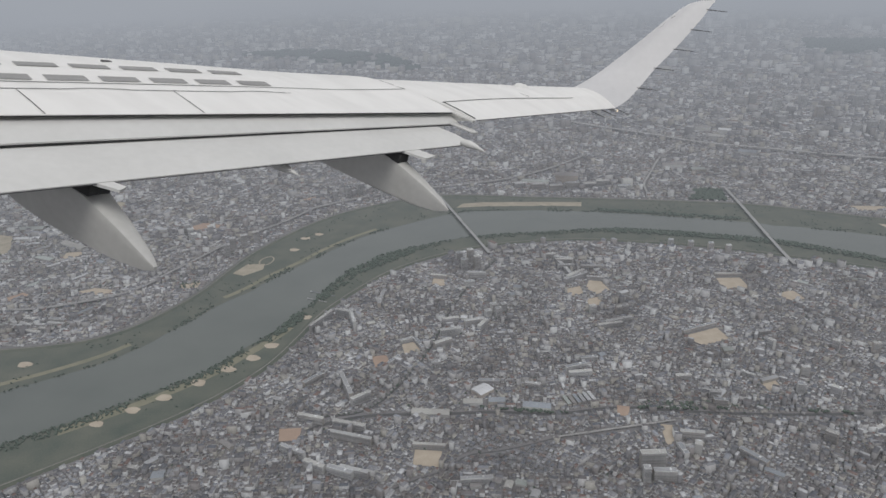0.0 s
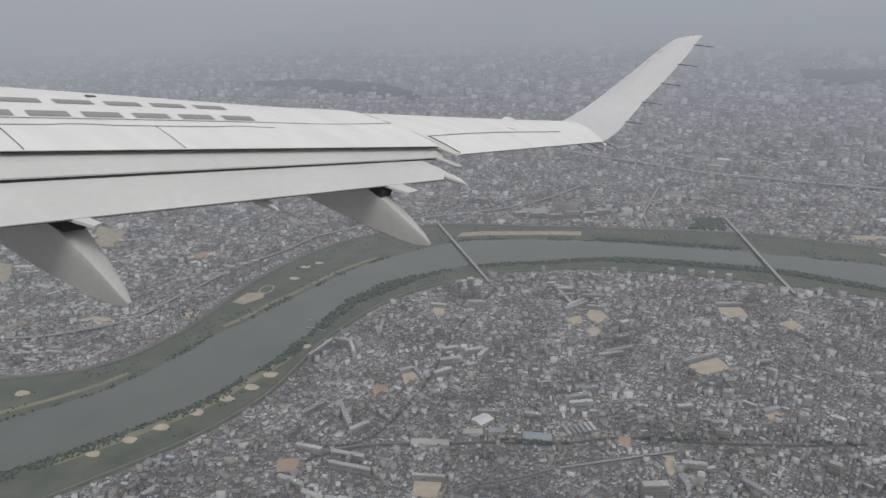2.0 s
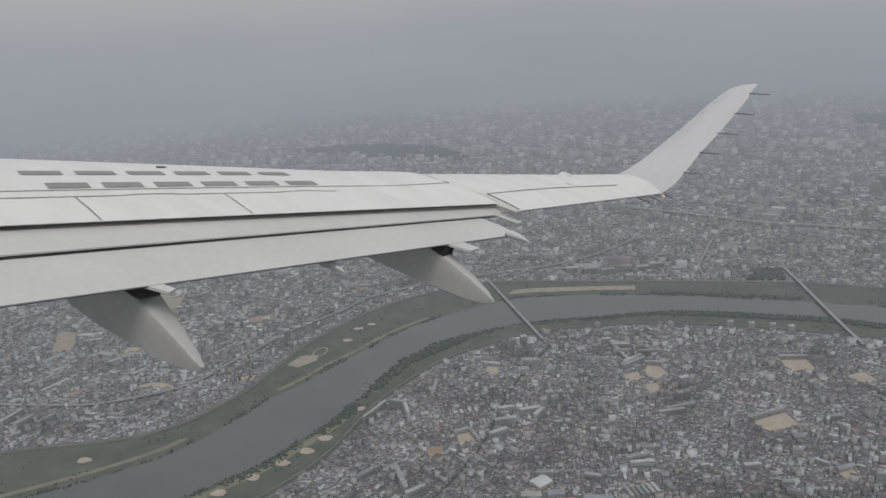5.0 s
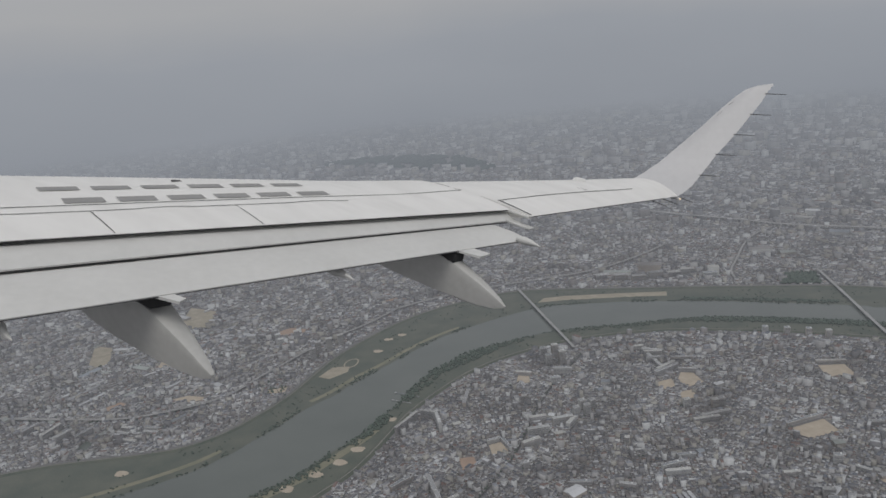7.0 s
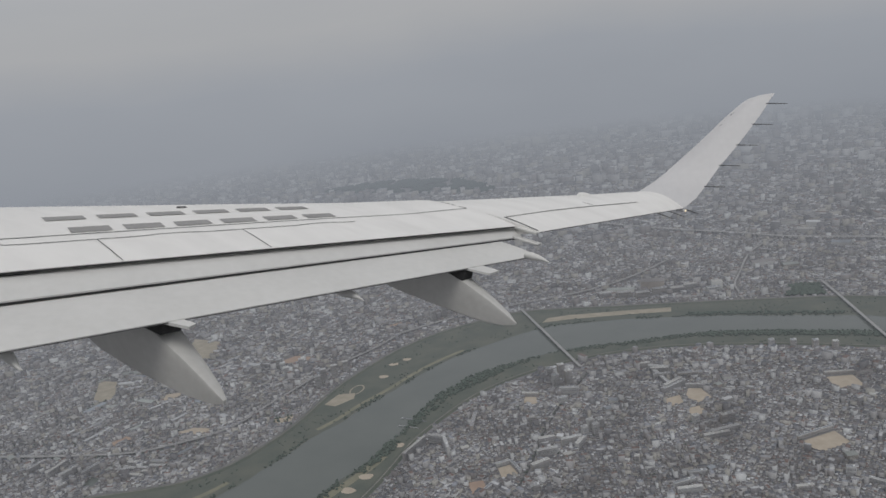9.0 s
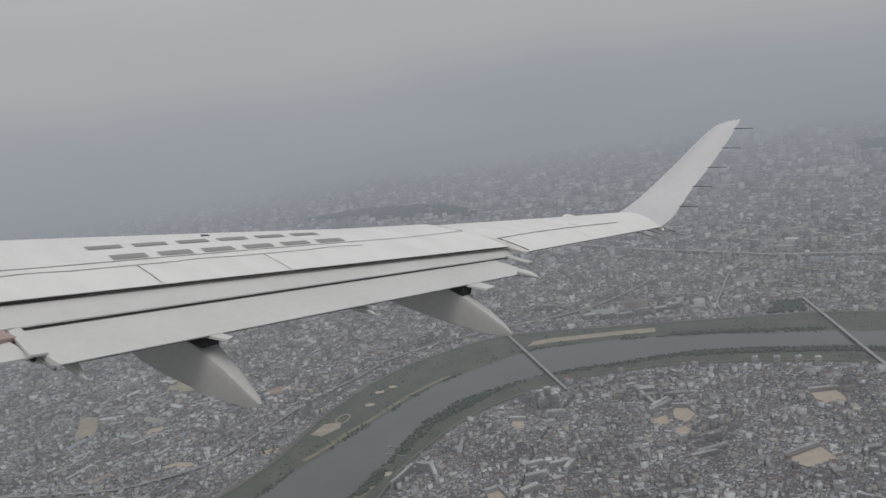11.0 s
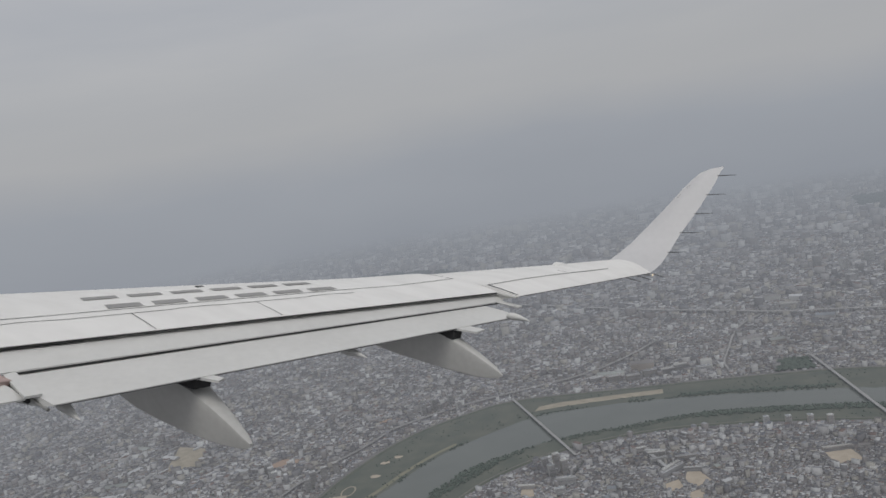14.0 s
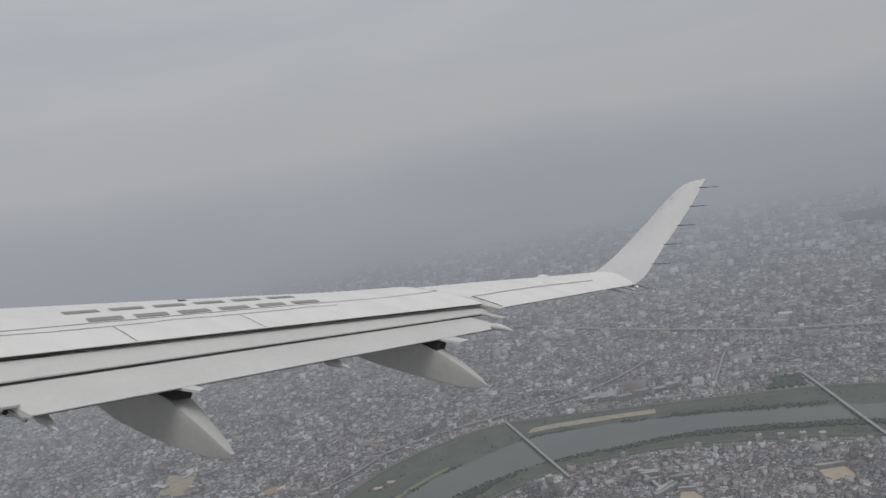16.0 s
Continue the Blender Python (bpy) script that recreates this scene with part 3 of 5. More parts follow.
def jetty(a, b):
    """A narrow pale jetty on posts."""
    root = tagged(new("jetty"), "narrow pale jetty standing in the river", "jetty", "jetties")
    n = math.hypot(b[0] - a[0], b[1] - a[1])
    part("walkway", boxed(0, n, -0.6, 0.6, 1.5, 1.8, 0.05), SHED_ROOF, root)
    for i in range(6):
        part("post", boxed(n * i / 5.4 + 0.3, n * i / 5.4 + 0.7, -0.5, 0.5, 0.0, 1.5, 0.04), CONCRETE, root)
    part("landing", boxed(-1.2, 1.2, -2.2, 2.2, 1.4, 1.85, 0.08), SHED_ROOF, root)
    root.matrix_basis = pose(a[0], a[1], 0, 0, 0, math.degrees(math.atan2(b[1] - a[1], b[0] - a[0])))


jetty((-266, 1330), (-214, 1316))
jetty((-262, 1300), (-222, 1290))
_t = [(-407 + 15 * math.cos(i * math.tau / 20), 1462 + 24 * math.sin(i * math.tau / 20)) for i in range(20)]
tagged(strip("running_track", [*_t, _t[0]], [*[(-407 + 0.8 * (x + 407), 1462 + 0.86 * (y - 1462)) for x, y in _t], (-407 + 0.8 * 15, 1462)], 0.3, DRY), "pale oval track on the far bank's grass", "track")

# ---- apartment slabs, towers, schools, halls ----
TALL = []      # their places, kept free of houses


def slab(length, depth, height, floors):
    """A block of flats: body, roof with parapet, stair head, a balcony front for each floor."""
    root = new("apartment_block")
    part("body", boxed(-length / 2, length / 2, -depth / 2, depth / 2, 0, height, 0.08), BLOCK_WALL, root)
    bm = boxed(-length / 2 + 0.3, length / 2 - 0.3, -depth / 2 + 0.3, depth / 2 - 0.3, height, height + 0.08)
    part("roof", bm, BLOCK_ROOF, root)
    bm = bmesh.new()
    for x0, x1, y0, y1 in ((-length / 2, length / 2, -depth / 2, -depth / 2 + 0.25), (-length / 2, length / 2, depth / 2 - 0.25, depth / 2),
                           (-length / 2, -length / 2 + 0.25, -depth / 2 + 0.25, depth / 2 - 0.25), (length / 2 - 0.25, length / 2, -depth / 2 + 0.25, depth / 2 - 0.25)):
        box(bm, x0, x1, y0, y1, height, height + 0.45)
    part("parapet", bm, PALE_TRIM, root)
    part("stair_head", boxed(length * 0.18, length * 0.18 + min(2.2, length * 0.3), -depth * 0.3, depth * 0.3, height + 0.08, height + 1.4, 0.08), PALE_TRIM, root)
    part("water_tank", boxed(-length * 0.3, -length * 0.3 + 1.0, -0.5, 0.5, height + 0.08, height + 0.9, 0.15), SHED_ROOF, root)
    step, shared = height / floors, None
    for i in range(floors):
        for s in (-1, 1):
            if shared is None:
                b = part("balcony", boxed(-length / 2 + 0.3, length / 2 - 0.3, -0.3, 0.3, 0, step * 0.42), BALCONY, root)
                shared = b.data
            else:
                b = new("balcony", shared)
                b.parent = root
            b.location = (0, s * (depth / 2 + 0.31), i * step + step * 0.18)
    return root


def hall(length, depth, height):
    """A wide low building: walls, shallow gabled roof, roof lights."""
    root = new("hall")
    part("wall", boxed(-length / 2, length / 2, -depth / 2, depth / 2, 0, height, 0.05), BLOCK_WALL, root)
    bm = bmesh.new()
    e, r = height, height + depth * 0.12
    v = [bm.verts.new(c) for c in ((-length / 2 - .2, -depth / 2 - .2, e), (length / 2 + .2, -depth / 2 - .2, e), (length / 2 + .2, depth / 2 + .2, e), (-length / 2 - .2, depth / 2 + .2, e), (-length / 2 - .2, 0, r), (length / 2 + .2, 0, r))]
    for q in ((0, 1, 5, 4), (2, 3, 4, 5), (0, 4, 3), (1, 2, 5), (3, 2, 1, 0)):
        bm.faces.new([v[i] for i in q])
    part("roof", bm, SHED_ROOF, root)
    for i in range(3):
        part("roof_vent", boxed(length * (-0.3 + 0.3 * i) - 0.5, length * (-0.3 + 0.3 * i) + 0.5, -0.35, 0.35, r - 0.2, r + 0.35, 0.05), SHED_ROOF, root)
    return root


PROTOTYPES = {}


def place(kind, x, y, turn, label, *size):
    key = (kind, size)
    m = pose(x, y, 0, 0, 0, turn)
    if key in PROTOTYPES:
        ob = copy_thing(PROTOTYPES[key], m)
    else:
        ob = PROTOTYPES[key] = (slab if kind == "slab" else hall)(*size)
        ob.matrix_basis = m
    tagged(ob, label, "apartment block" if kind == "slab" else "hall", "blocks of flats" if kind == "slab" else "halls and sheds")
    TALL.append((x, y, max(size[0], size[1]) * 0.5 + 1.5, size, turn))
    return ob


def ends(kind, a, b, label, depth, height, floors=0):
    """A building whose long axis runs from a to b."""
    length = round(math.hypot(b[0] - a[0], b[1] - a[1]) / 4) * 4 or 4
    height *= 1.4 if floors and height < 15 else 1.0
    size = (length, depth, height, floors) if floors else (length, depth, height)
    return place(kind, (a[0] + b[0]) / 2, (a[1] + b[1]) / 2, math.degrees(math.atan2(b[1] - a[1], b[0] - a[0])), label, *size)


PALE, BEIGE, TOWER = "pale concrete block of flats with balcony rows", "long beige slab of flats with balconies", "tall grey residential tower with balcony rows"
SCHOOL = "long pale school wing beside its yard"
for _a, _b, _h, _f in (((-214, 1172), (-194, 1234), 16, 12), ((-189, 1240), (-161, 1234), 16, 12), ((-156, 1226), (-140, 1190), 14, 11)):
    ends("slab", _a, _b, "high pale slab of flats set in a horseshoe", 5, _h, _f)
for _a, _b, _h, _f in (((7, 1196), (41, 1210), 8, 6), ((5, 1151), (30, 1172), 8, 6), ((5, 1233), (32, 1244), 9, 7), ((44, 1232), (76, 1246), 9, 7), ((70, 1218), (80, 1246), 8, 6)):
    ends("slab", _a, _b, BEIGE, 7, _h, _f)
for _a, _b, _h, _f in (((-120, 1040), (-88, 984), 10, 8), ((-84, 972), (-63, 994), 10, 8), ((218, 1110), (250, 1128), 6, 5), ((223, 1096), (258, 1106), 6, 5), ((240, 1142), (268, 1150), 6, 5),
                       ((282, 1269), (329, 1294), 6, 5), ((270, 1256), (312, 1272), 6, 5), ((215, 1440), (246, 1476), 9, 7), ((191, 1523), (224, 1526), 8, 6), ((196, 1494), (226, 1500), 8, 6),
                       ((-93, 898), (-32, 888), 8, 7), ((-96, 922), (-50, 916), 8, 7), ((-150, 930), (-112, 924), 8, 7), ((96, 828), (134, 836), 7, 6), ((373, 962), (403, 962), 9, 8),
                       ((-150, 860), (-112, 846), 8, 7), ((-170, 1010), (-150, 1040), 7, 6), ((-60, 830), (-20, 822), 7, 6), ((-126, 1340), (-121, 1284), 6, 5)):
    ends("slab", _a, _b, PALE, 6, _h, _f)
for _x, _y, _r, _h in ((392, 932, 80, 13), (307, 1312, 15, 13), (318, 1318, 15, 13), (262, 1312, 20, 12),
                       (88, 1292, 30, 14), (98, 1276, 30, 14), (80, 1268, 30, 13), (104, 1300, 30, 12), (470, 1640, 5, 13), (510, 1636, 5, 13), (545, 1630, 5, 12), (430, 1648, 5, 12), (240, 1600, 15, 11)):
    place("slab", _x, _y, _r, TOWER, 11, 9, _h * 1.3, int(_h / 1.1))
for _x, _y, _r, _h in ((-500, 1478, 28, 26), (-499, 1506, 28, 30), (-484, 1530, 28, 28), (-470, 1562, 28, 24), (-600, 1530, 30, 26), (-582, 1574, 30, 28), (-624, 1562, 30, 24), (-648, 1590, 30, 22),
                       (-350, 1884, 40, 26), (-378, 1858, 40, 24), (-328, 1914, 40, 28), (-258, 1890, 40, 24), (-294, 1952, 40, 24), (-4, 1494, 25, 28), (17, 1506, 25, 30), (34, 1480, 25, 28), (10, 1470, 25, 24)):
    place("slab", _x, _y, _r, "high pale tower of flats near the dyke", 13, 10, _h, int(_h / 1.5))
for _a, _b in (((-54, 1160), (-34, 1173)), ((-32, 1172), (-12, 1142)), ((252, 1456), (284, 1454)), ((410, 1256), (466, 1292)), ((500, 1128), (480, 1140)), ((-60, 1080), (-46, 1112)), ((22, 892), (66, 894)), ((-50, 1426), (-20, 1424)), ((498, 1500), (548, 1506))):
    ends("slab", _a, _b, SCHOOL, 5, 5, 4)
for _a, _b, _h, _f in (((185, 1541), (226, 1533), 7, 5), ((241, 1499), (281, 1505), 7, 5), ((166, 1550), (189, 1556), 7, 5), ((22, 1435), (56, 1437), 9, 7), ((22, 1390), (39, 1397), 9, 7), ((551, 1094), (563, 1094), 13, 9), ((569, 1144), (581, 1144), 13, 9), ((698, 1234), (710, 1234), 13, 9), ((456, 1152), (468, 1152), 11, 8), ((192, 1532), (222, 1463), 6, 5), ((212, 1432), (251, 1470), 7, 5), ((351, 801), (376, 798), 7, 6), ((445, 941), (474, 913), 7, 6), ((361, 741), (386, 730), 7, 6), ((89, 1056), (122, 1059), 6, 5), ((425, 1066), (441, 1067), 9, 7), ((428, 1046), (447, 1045), 9, 7),
                       ((-108, 834), (-79, 824), 8, 6), ((-74, 826), (-40, 818), 8, 6), ((368, 938), (376, 914), 8, 6), ((540, 1230), (548, 1220), 12, 8), ((560, 985), (575, 976), 12, 8), ((600, 1100), (612, 1092), 11, 8), ((640, 1240), (650, 1232), 12, 8)):
    ends("slab", _a, _b, "grey block of flats standing above the houses", 7, _h, _f)
for _x, _y, _l, _d in ((88, 1002, 28, 12), (122, 1010, 24, 12)):
    place("hall", _x, _y, 8, "dark-walled station hall beside the railway", _l, _d, 6)
ends("slab", (316, 892), (346, 898), "tall dark-fronted slab with pale frame", 9, 24, 16)
place("slab", 322, 868, 8, TOWER, 9, 9, 21, 15)
ends("slab", (330, 869), (358, 872), "tall grey slab with a lit side wing", 8, 17, 12)
for _i in range(6):
    place("hall", 222 + _i * 7, 1026 + _i * 3.4, 115, "pale sawtooth factory bay among others", 22, 5, 4)
place("hall", 180, 1006, 0, "brown-walled hall beside the railway", 40, 14, 5)
place("hall", 32, 969, 4, "long yellowish depot roof", 54, 14, 5)
place("hall", 98, 1034, 50, "grey hall with a pale roof", 26, 22, 6)
for _x, _y, _r in ((139, 838, -10), (155, 832, 80), (170, 838, -12), (188, 820, 75), (114, 826, 20)):
    place("hall", _x, _y, _r, "small workshop with a pale metal roof", 14, 10, 4)
for _x, _y, _h in ((84, 2018, 12), (130, 2008, 15), (176, 2000, 15), (218, 2018, 18), (262, 2030, 14), (296, 2050, 16), (350, 2022, 14)):
    place("slab", _x, _y, 12, "broad pale block of flats above the far dyke", 34, 14, _h, 9)
place("hall", 560, 1508, 5, "white shed beside a sandy ground", 40, 8, 4)
for _x, _y, _l, _d, _h, _r in ((202, 2082, 60, 30, 20, 0), (359, 2045, 26, 20, 22, 5), (120, 2050, 70, 20, 10, 0), (494, 2246, 60, 30, 10, 10), (560, 2215, 40, 24, 8, 10), (631, 2682, 60, 26, 16, -20),
                                (666, 2569, 50, 24, 14, -20), (727, 2398, 50, 30, 12, -20), (700, 2640, 40, 26, 18, -20), (1253, 2441, 80, 30, 12, -15), (1200, 2560, 100, 22, 10, -15), (1122, 1999, 40, 20, 14, 0)):
    place("hall", _x, _y, _r, "big pale industrial hall across the river", _l, _d, _h)
for _x, _y, _h in ((1248, 2774, 60), (1305, 2721, 66), (1275, 2690, 40), (1330, 2760, 45), (1220, 2740, 36), (1160, 2700, 40), (1400, 2700, 44), (1100, 2990, 46), (1050, 3100, 42), (940, 3010, 44), (1480, 2800, 50), (900, 2780, 34), (1380, 2880, 52)):
    place("slab", _x, _y, 20, "tall tower block standing up from the far town", 26, 22, _h, 14)

for _a, _b in (((-968, 1260), (-932, 1344)), ((-946, 1250), (-918, 1334)), ((-905, 1215), (-882, 1290)), ((-939, 1448), (-917, 1477)), ((-965, 1380), (-930, 1392)), ((-850, 1369), (-811, 1424))):
    ends("hall", _a, _b, "long pale factory shed beside others", 8, 4)
for _a, _b in (((-924, 1105), (-916, 1141)), ((-872, 1095), (-868, 1143)), ((-838, 1090), (-828, 1125)), ((-800, 1100), (-790, 1135))):
    ends("slab", _a, _b, PALE, 6, 9, 7)
field("dry grassy lot between sheds", DRY, ((-1102, 1532), (-1044, 1523), (-985, 1430), (-1023, 1406)))
field("pinkish clay yard beside sheds", CLAY, ((-844, 1222), (-823, 1256), (-800, 1247), (-820, 1212)))
tagged(plot("pond", ((-782, 1077), (-786, 1106), (-759, 1097), (-752, 1070)), 0.0, 0.2, WATER), "small dull pond beside blocks of flats", "pond")
FIELDS.append(np.array(((-782, 1077), (-786, 1106), (-759, 1097), (-752, 1070)), float))
for _a, _b, _d in (((-1025, 1503), (-969, 1515), 14), ((-986, 1467), (-950, 1487), 12), ((-933, 1436), (-916, 1472), 12), ((-902, 1413), (-860, 1402), 14), ((-900, 1497), (-829, 1467), 20), ((-1060, 1560), (-1000, 1575), 22), ((-1000, 1350), (-985, 1400), 16)):
    ends("hall", _a, _b, "broad factory hall with a greenish grey roof", _d, 5)
for _a, _b in (((-704, 1133), (-687, 1133)), ((-696, 1157), (-664, 1156)), ((-688, 1142), (-657, 1141)), ((-707, 1110), (-680, 1107)), ((-690, 1122), (-662, 1121)), ((-712, 1146), (-700, 1150)), ((-735, 1132), (-712, 1130)), ((-742, 1152), (-718, 1150))):
    ends("slab", _a, _b, BEIGE, 6, 4, 4)
field("wide grey-green factory yard", DRY, ((-1006, 1802), (-913, 1775), (-868, 1659), (-945, 1640)))
field("small sandy lot by the dyke", SAND, ((-535, 1329), (-498, 1346), (-493, 1318), (-526, 1310)))
for _x, _y, _l, _d, _h, _r in ((-980, 1720, 50, 16, 5, -20), (-930, 1600, 44, 14, 5, -20), (-1040, 1650, 40, 18, 5, 70), (-860, 1560, 40, 12, 5, -20), (-1120, 1800, 60, 20, 6, -20), (-780, 1500, 30, 16, 5, 10),
                                (441, 1070, 22, 10, 7, 60), (520, 1125, 30, 8, 5, 30), (1360, 2282, 80, 40, 24, -15), (1310, 2192, 90, 24, 7, -15), (1685, 2618, 90, 50, 10, 0), (990, 2068, 30, 22, 8, 30), (1010, 1990, 26, 14, 14, 10)):
    place("hall", _x, _y, _r, "wide low hall with a metal roof", _l, _d, _h)

_lr = np.random.default_rng(31)
for _i in range(150):
    _x, _y = _lr.uniform(-1300, -620), _lr.uniform(1130, 1900)
    _z = np.array(((_x, _y),))
    if inside(VALLEY, _z)[0] or near_line(LEVEE_FAR[::3], _z, 24)[0] or any(near_line(l[::3], _z, w + 14)[0] for l, w in ROAD_LINES[:2]) or any(np.hypot(*(f.mean(0) - _z[0])) < 34 for f in FIELDS) or any(math.hypot(_x - t[0], _y - t[1]) < t[2] + 12 for t in TALL):
        continue
    place("hall", _x, _y, (65, -25)[_i % 2], "long low shed with a dull metal roof", *((28, 7, 4), (20, 12, 4), (36, 8, 4), (16, 8, 3))[_i % 4])
for _x, _y, _h in zip(_lr.uniform(850, 2100, 26), _lr.uniform(2550, 4300, 26), _lr.uniform(24, 58, 26)):
    place("slab", _x, _y, 20, "tall tower block standing up from the far town", 24, 20, round(_h / 8) * 8, 14)

# more flats strewn through the town
_rng = np.random.default_rng(5)
_p = np.stack((_rng.uniform(-1500, 1500, 1500), _rng.uniform(330, 2900, 1500)), 1)
_ok = (np.abs(_p[:, 0]) < 250 + 0.75 * _p[:, 1]) & ~inside(VALLEY, _p) & ~near_line(LEVEE_FAR[::2], _p, 26) & ~near_line(LEVEE_NEAR[::2], _p, 26)
for _l, _w in ROAD_LINES:
    _ok &= ~near_line(_l, _p, _w + 16)
for _f in FIELDS:
    _ok &= np.hypot(*(_p - _f.mean(0)).T) > 40
_n = 0
for (_x, _y), _free in zip(_p, _ok):
    if not _free or _n >= 95 or any(math.hypot(_x - t[0], _y - t[1]) < t[2] + 16 for t in TALL):
        continue
    _s = ((16, 6, 7, 5), (24, 6, 8, 6), (10, 8, 9, 7), (20, 7, 6, 5), (8, 8, 12, 9), (12, 9, 5, 4))[_n % 6]
    place("slab", _x, _y, round(_rng.uniform(0, 4)) * 22 - 30, PALE if _n % 3 else "grey concrete block of flats among houses", *_s)
    _n += 1

_n = 0
for (_x, _y), _free in zip(_p[::-1], _ok[::-1]):
    if not _free or _y > 1700 or _n >= 75 or any(math.hypot(_x - t[0], _y - t[1]) < t[2] + 8 for t in TALL):
        continue
    place("hall", _x, _y, round(_rng.uniform(0, 4)) * 22 - 30, "plain mid-sized building with a flat grey roof", *((14, 9, 5), (18, 10, 6), (11, 11, 5), (24, 8, 4), (16, 13, 6))[_n % 5])
    _n += 1

# ---- woods and bank trees ----
PARK = ((-1700, 4180), (-1400, 4040), (-1078, 3890), (-800, 3790), (-585, 3718), (-524, 3851), (-700, 4100), (-853, 4300), (-1183, 4400), (-1500, 4380))
PARK_2 = ((1403, 4321), (1497, 4900), (2130, 4880), (2094, 4523))
GROVE = ((530, 2056), (596, 2048), (598, 1962), (510, 1960))


def wood(name, label, spots, size, leaves=None):
    """Tree crowns, each a clump of small ragged tufts, joined for the whole wood."""
    rng = np.random.default_rng(len(spots))
    t = (1 + 5 ** 0.5) / 2
    ico = np.array([(-1, t, 0), (1, t, 0), (-1, -t, 0), (1, -t, 0), (0, -1, t), (0, 1, t), (0, -1, -t), (0, 1, -t), (t, 0, -1), (t, 0, 1), (-t, 0, -1), (-t, 0, 1)]) / 1.9
    tri = np.array([(0, 11, 5), (0, 5, 1), (0, 1, 7), (0, 7, 10), (0, 10, 11), (1, 5, 9), (5, 11, 4), (11, 10, 2), (10, 7, 6), (7, 1, 8), (3, 9, 4), (3, 4, 2), (3, 2, 6), (3, 6, 8), (3, 8, 9), (4, 9, 5), (2, 4, 11), (6, 2, 10), (8, 6, 7), (9, 8, 1)])
    per = 3
    c = np.repeat(np.array(spots, float), per, 0)
    k = len(c)
    s = size * rng.uniform(0.45, 1.0, k)
    off = rng.normal(0, 0.5, (k, 2)) * size
    centre = np.stack((c[:, 0] + off[:, 0], c[:, 1] + off[:, 1], s * rng.uniform(0.6, 1.2, k)), 1)
    v = centre[:, None] + ico[None] * s[:, None, None] * rng.uniform(0.65, 1.25, (k, 12, 1)) * np.array((1, 1, 0.85))
    f = (tri[None] + 12 * np.arange(k)[:, None, None]).reshape(-1, 3)
    return tagged(link_mesh(name, v.reshape(-1, 3).tolist(), f.tolist(), leaves or LEAVES), label, "trees", kind="stuff")


def strewn(poly, count, seed, keep=None):
    rng, q = np.random.default_rng(seed), np.array(poly, float)
    p = rng.uniform(q.min(0), q.max(0), (count * 3, 2))
    p = p[inside(q, p)]
    if keep is not None:
        p = p[keep(p)]
    return p[:count]


_open = lambda p: ~np.any([inside(f, p) for f in FIELDS], 0)
_clear = lambda p: np.array([noise.noise(Vector((x * 0.011, y * 0.008, 1.0))) > -0.12 for x, y in p])
wood("park_wood", "dark green wooded park in the far town", strewn(PARK, 2600, 1, _clear), 9, EVERGREEN)
wood("far_wood", "dark wooded hill at the edge of sight", strewn(PARK_2, 1000, 2), 16, EVERGREEN)
wood("riverside_grove", "dark green grove by the bridge", strewn(GROVE, 260, 3), 4)
_rimn = spread(BANK_NEAR[:, :2], 7)
_rimf = spread(BANK_FAR[:, :2], 7.5)
_r = np.random.default_rng(8)
_offs = [(_rimn, o, -0.42 + 0.022 * abs(o)) for o in (-1, -4, -7, -11, -15, -19)] + [(_rimf, o, -0.08 + 0.03 * o) for o in (2, 6, 10)]
_reeds = np.vstack([aside(r, o) for r, o, _ in _offs])
_least = np.concatenate([np.full(len(r), k) for r, _, k in _offs])
_reeds = _reeds + _r.normal(0, 2.0, _reeds.shape)
wood("factory_trees", "dark green trees among the factory halls", np.vstack((strewn(((-560, 1330), (-540, 1400), (-500, 1390), (-500, 1300)), 90, 15), strewn(((-1100, 1150), (-1100, 1700), (-620, 1500), (-640, 1120)), 900, 16, _open))), 2.2)
_bank = aside(spread(ROADS["road_1"][0], 8), 2.6)
wood("stream_trees", "low trees along the narrow lane", _bank + np.random.default_rng(19).normal(0, 1.2, _bank.shape), 1.4)
wood("railside_trees", "dark green trees beside the railway", np.vstack((strewn(((318, 1018), (398, 1032), (455, 1040), (470, 1054), (420, 1054), (330, 1040)), 120, 14), strewn(((100, 992), (228, 994), (232, 1000), (100, 998)), 50, 17), strewn(((470, 1042), (620, 1050), (620, 1056), (470, 1052)), 30, 18))), 2.4)
_yards = np.random.default_rng(12).uniform((-1300, 340), (1300, 2000), (5200, 2))
_yards = _yards[~inside(VALLEY, _yards) & _open(_yards) & np.array([noise.noise(Vector((x * 0.02, y * 0.02, 2.0))) > -0.1 for x, y in _yards])]
wood("garden_trees", "dark green garden trees among the houses", _yards, 1.7)
_thick = np.array([noise.noise(Vector((x * 0.012, y * 0.012, 5.0))) + 0.5 * noise.noise(Vector((x * 0.05, y * 0.05, 2.0))) for x, y in _reeds]) > _least
wood("bank_bushes", "dark green bushes and willows on the banks", _reeds[_thick], 2.0)
_isle = strewn(np.vstack((spread(((300, 1732), (492, 1728), (668, 1706), (808, 1646), (930, 1592)), 15), spread(((930, 1575), (808, 1622), (668, 1684), (492, 1706), (300, 1712)), 15))), 1500, 9)
_cape = strewn(((-250, 1305), (-228, 1300), (-196, 1420), (-130, 1510), (-90, 1575), (-125, 1572), (-170, 1528), (-222, 1440), (-240, 1365)), 420, 27)
_isle = np.vstack((_isle, _cape, strewn(((280, 1852), (400, 1846), (600, 1826), (610, 1842), (400, 1862), (280, 1866)), 330, 29), strewn(((-276, 1160), (-262, 1160), (-246, 1215), (-252, 1250), (-266, 1240)), 70, 28)))
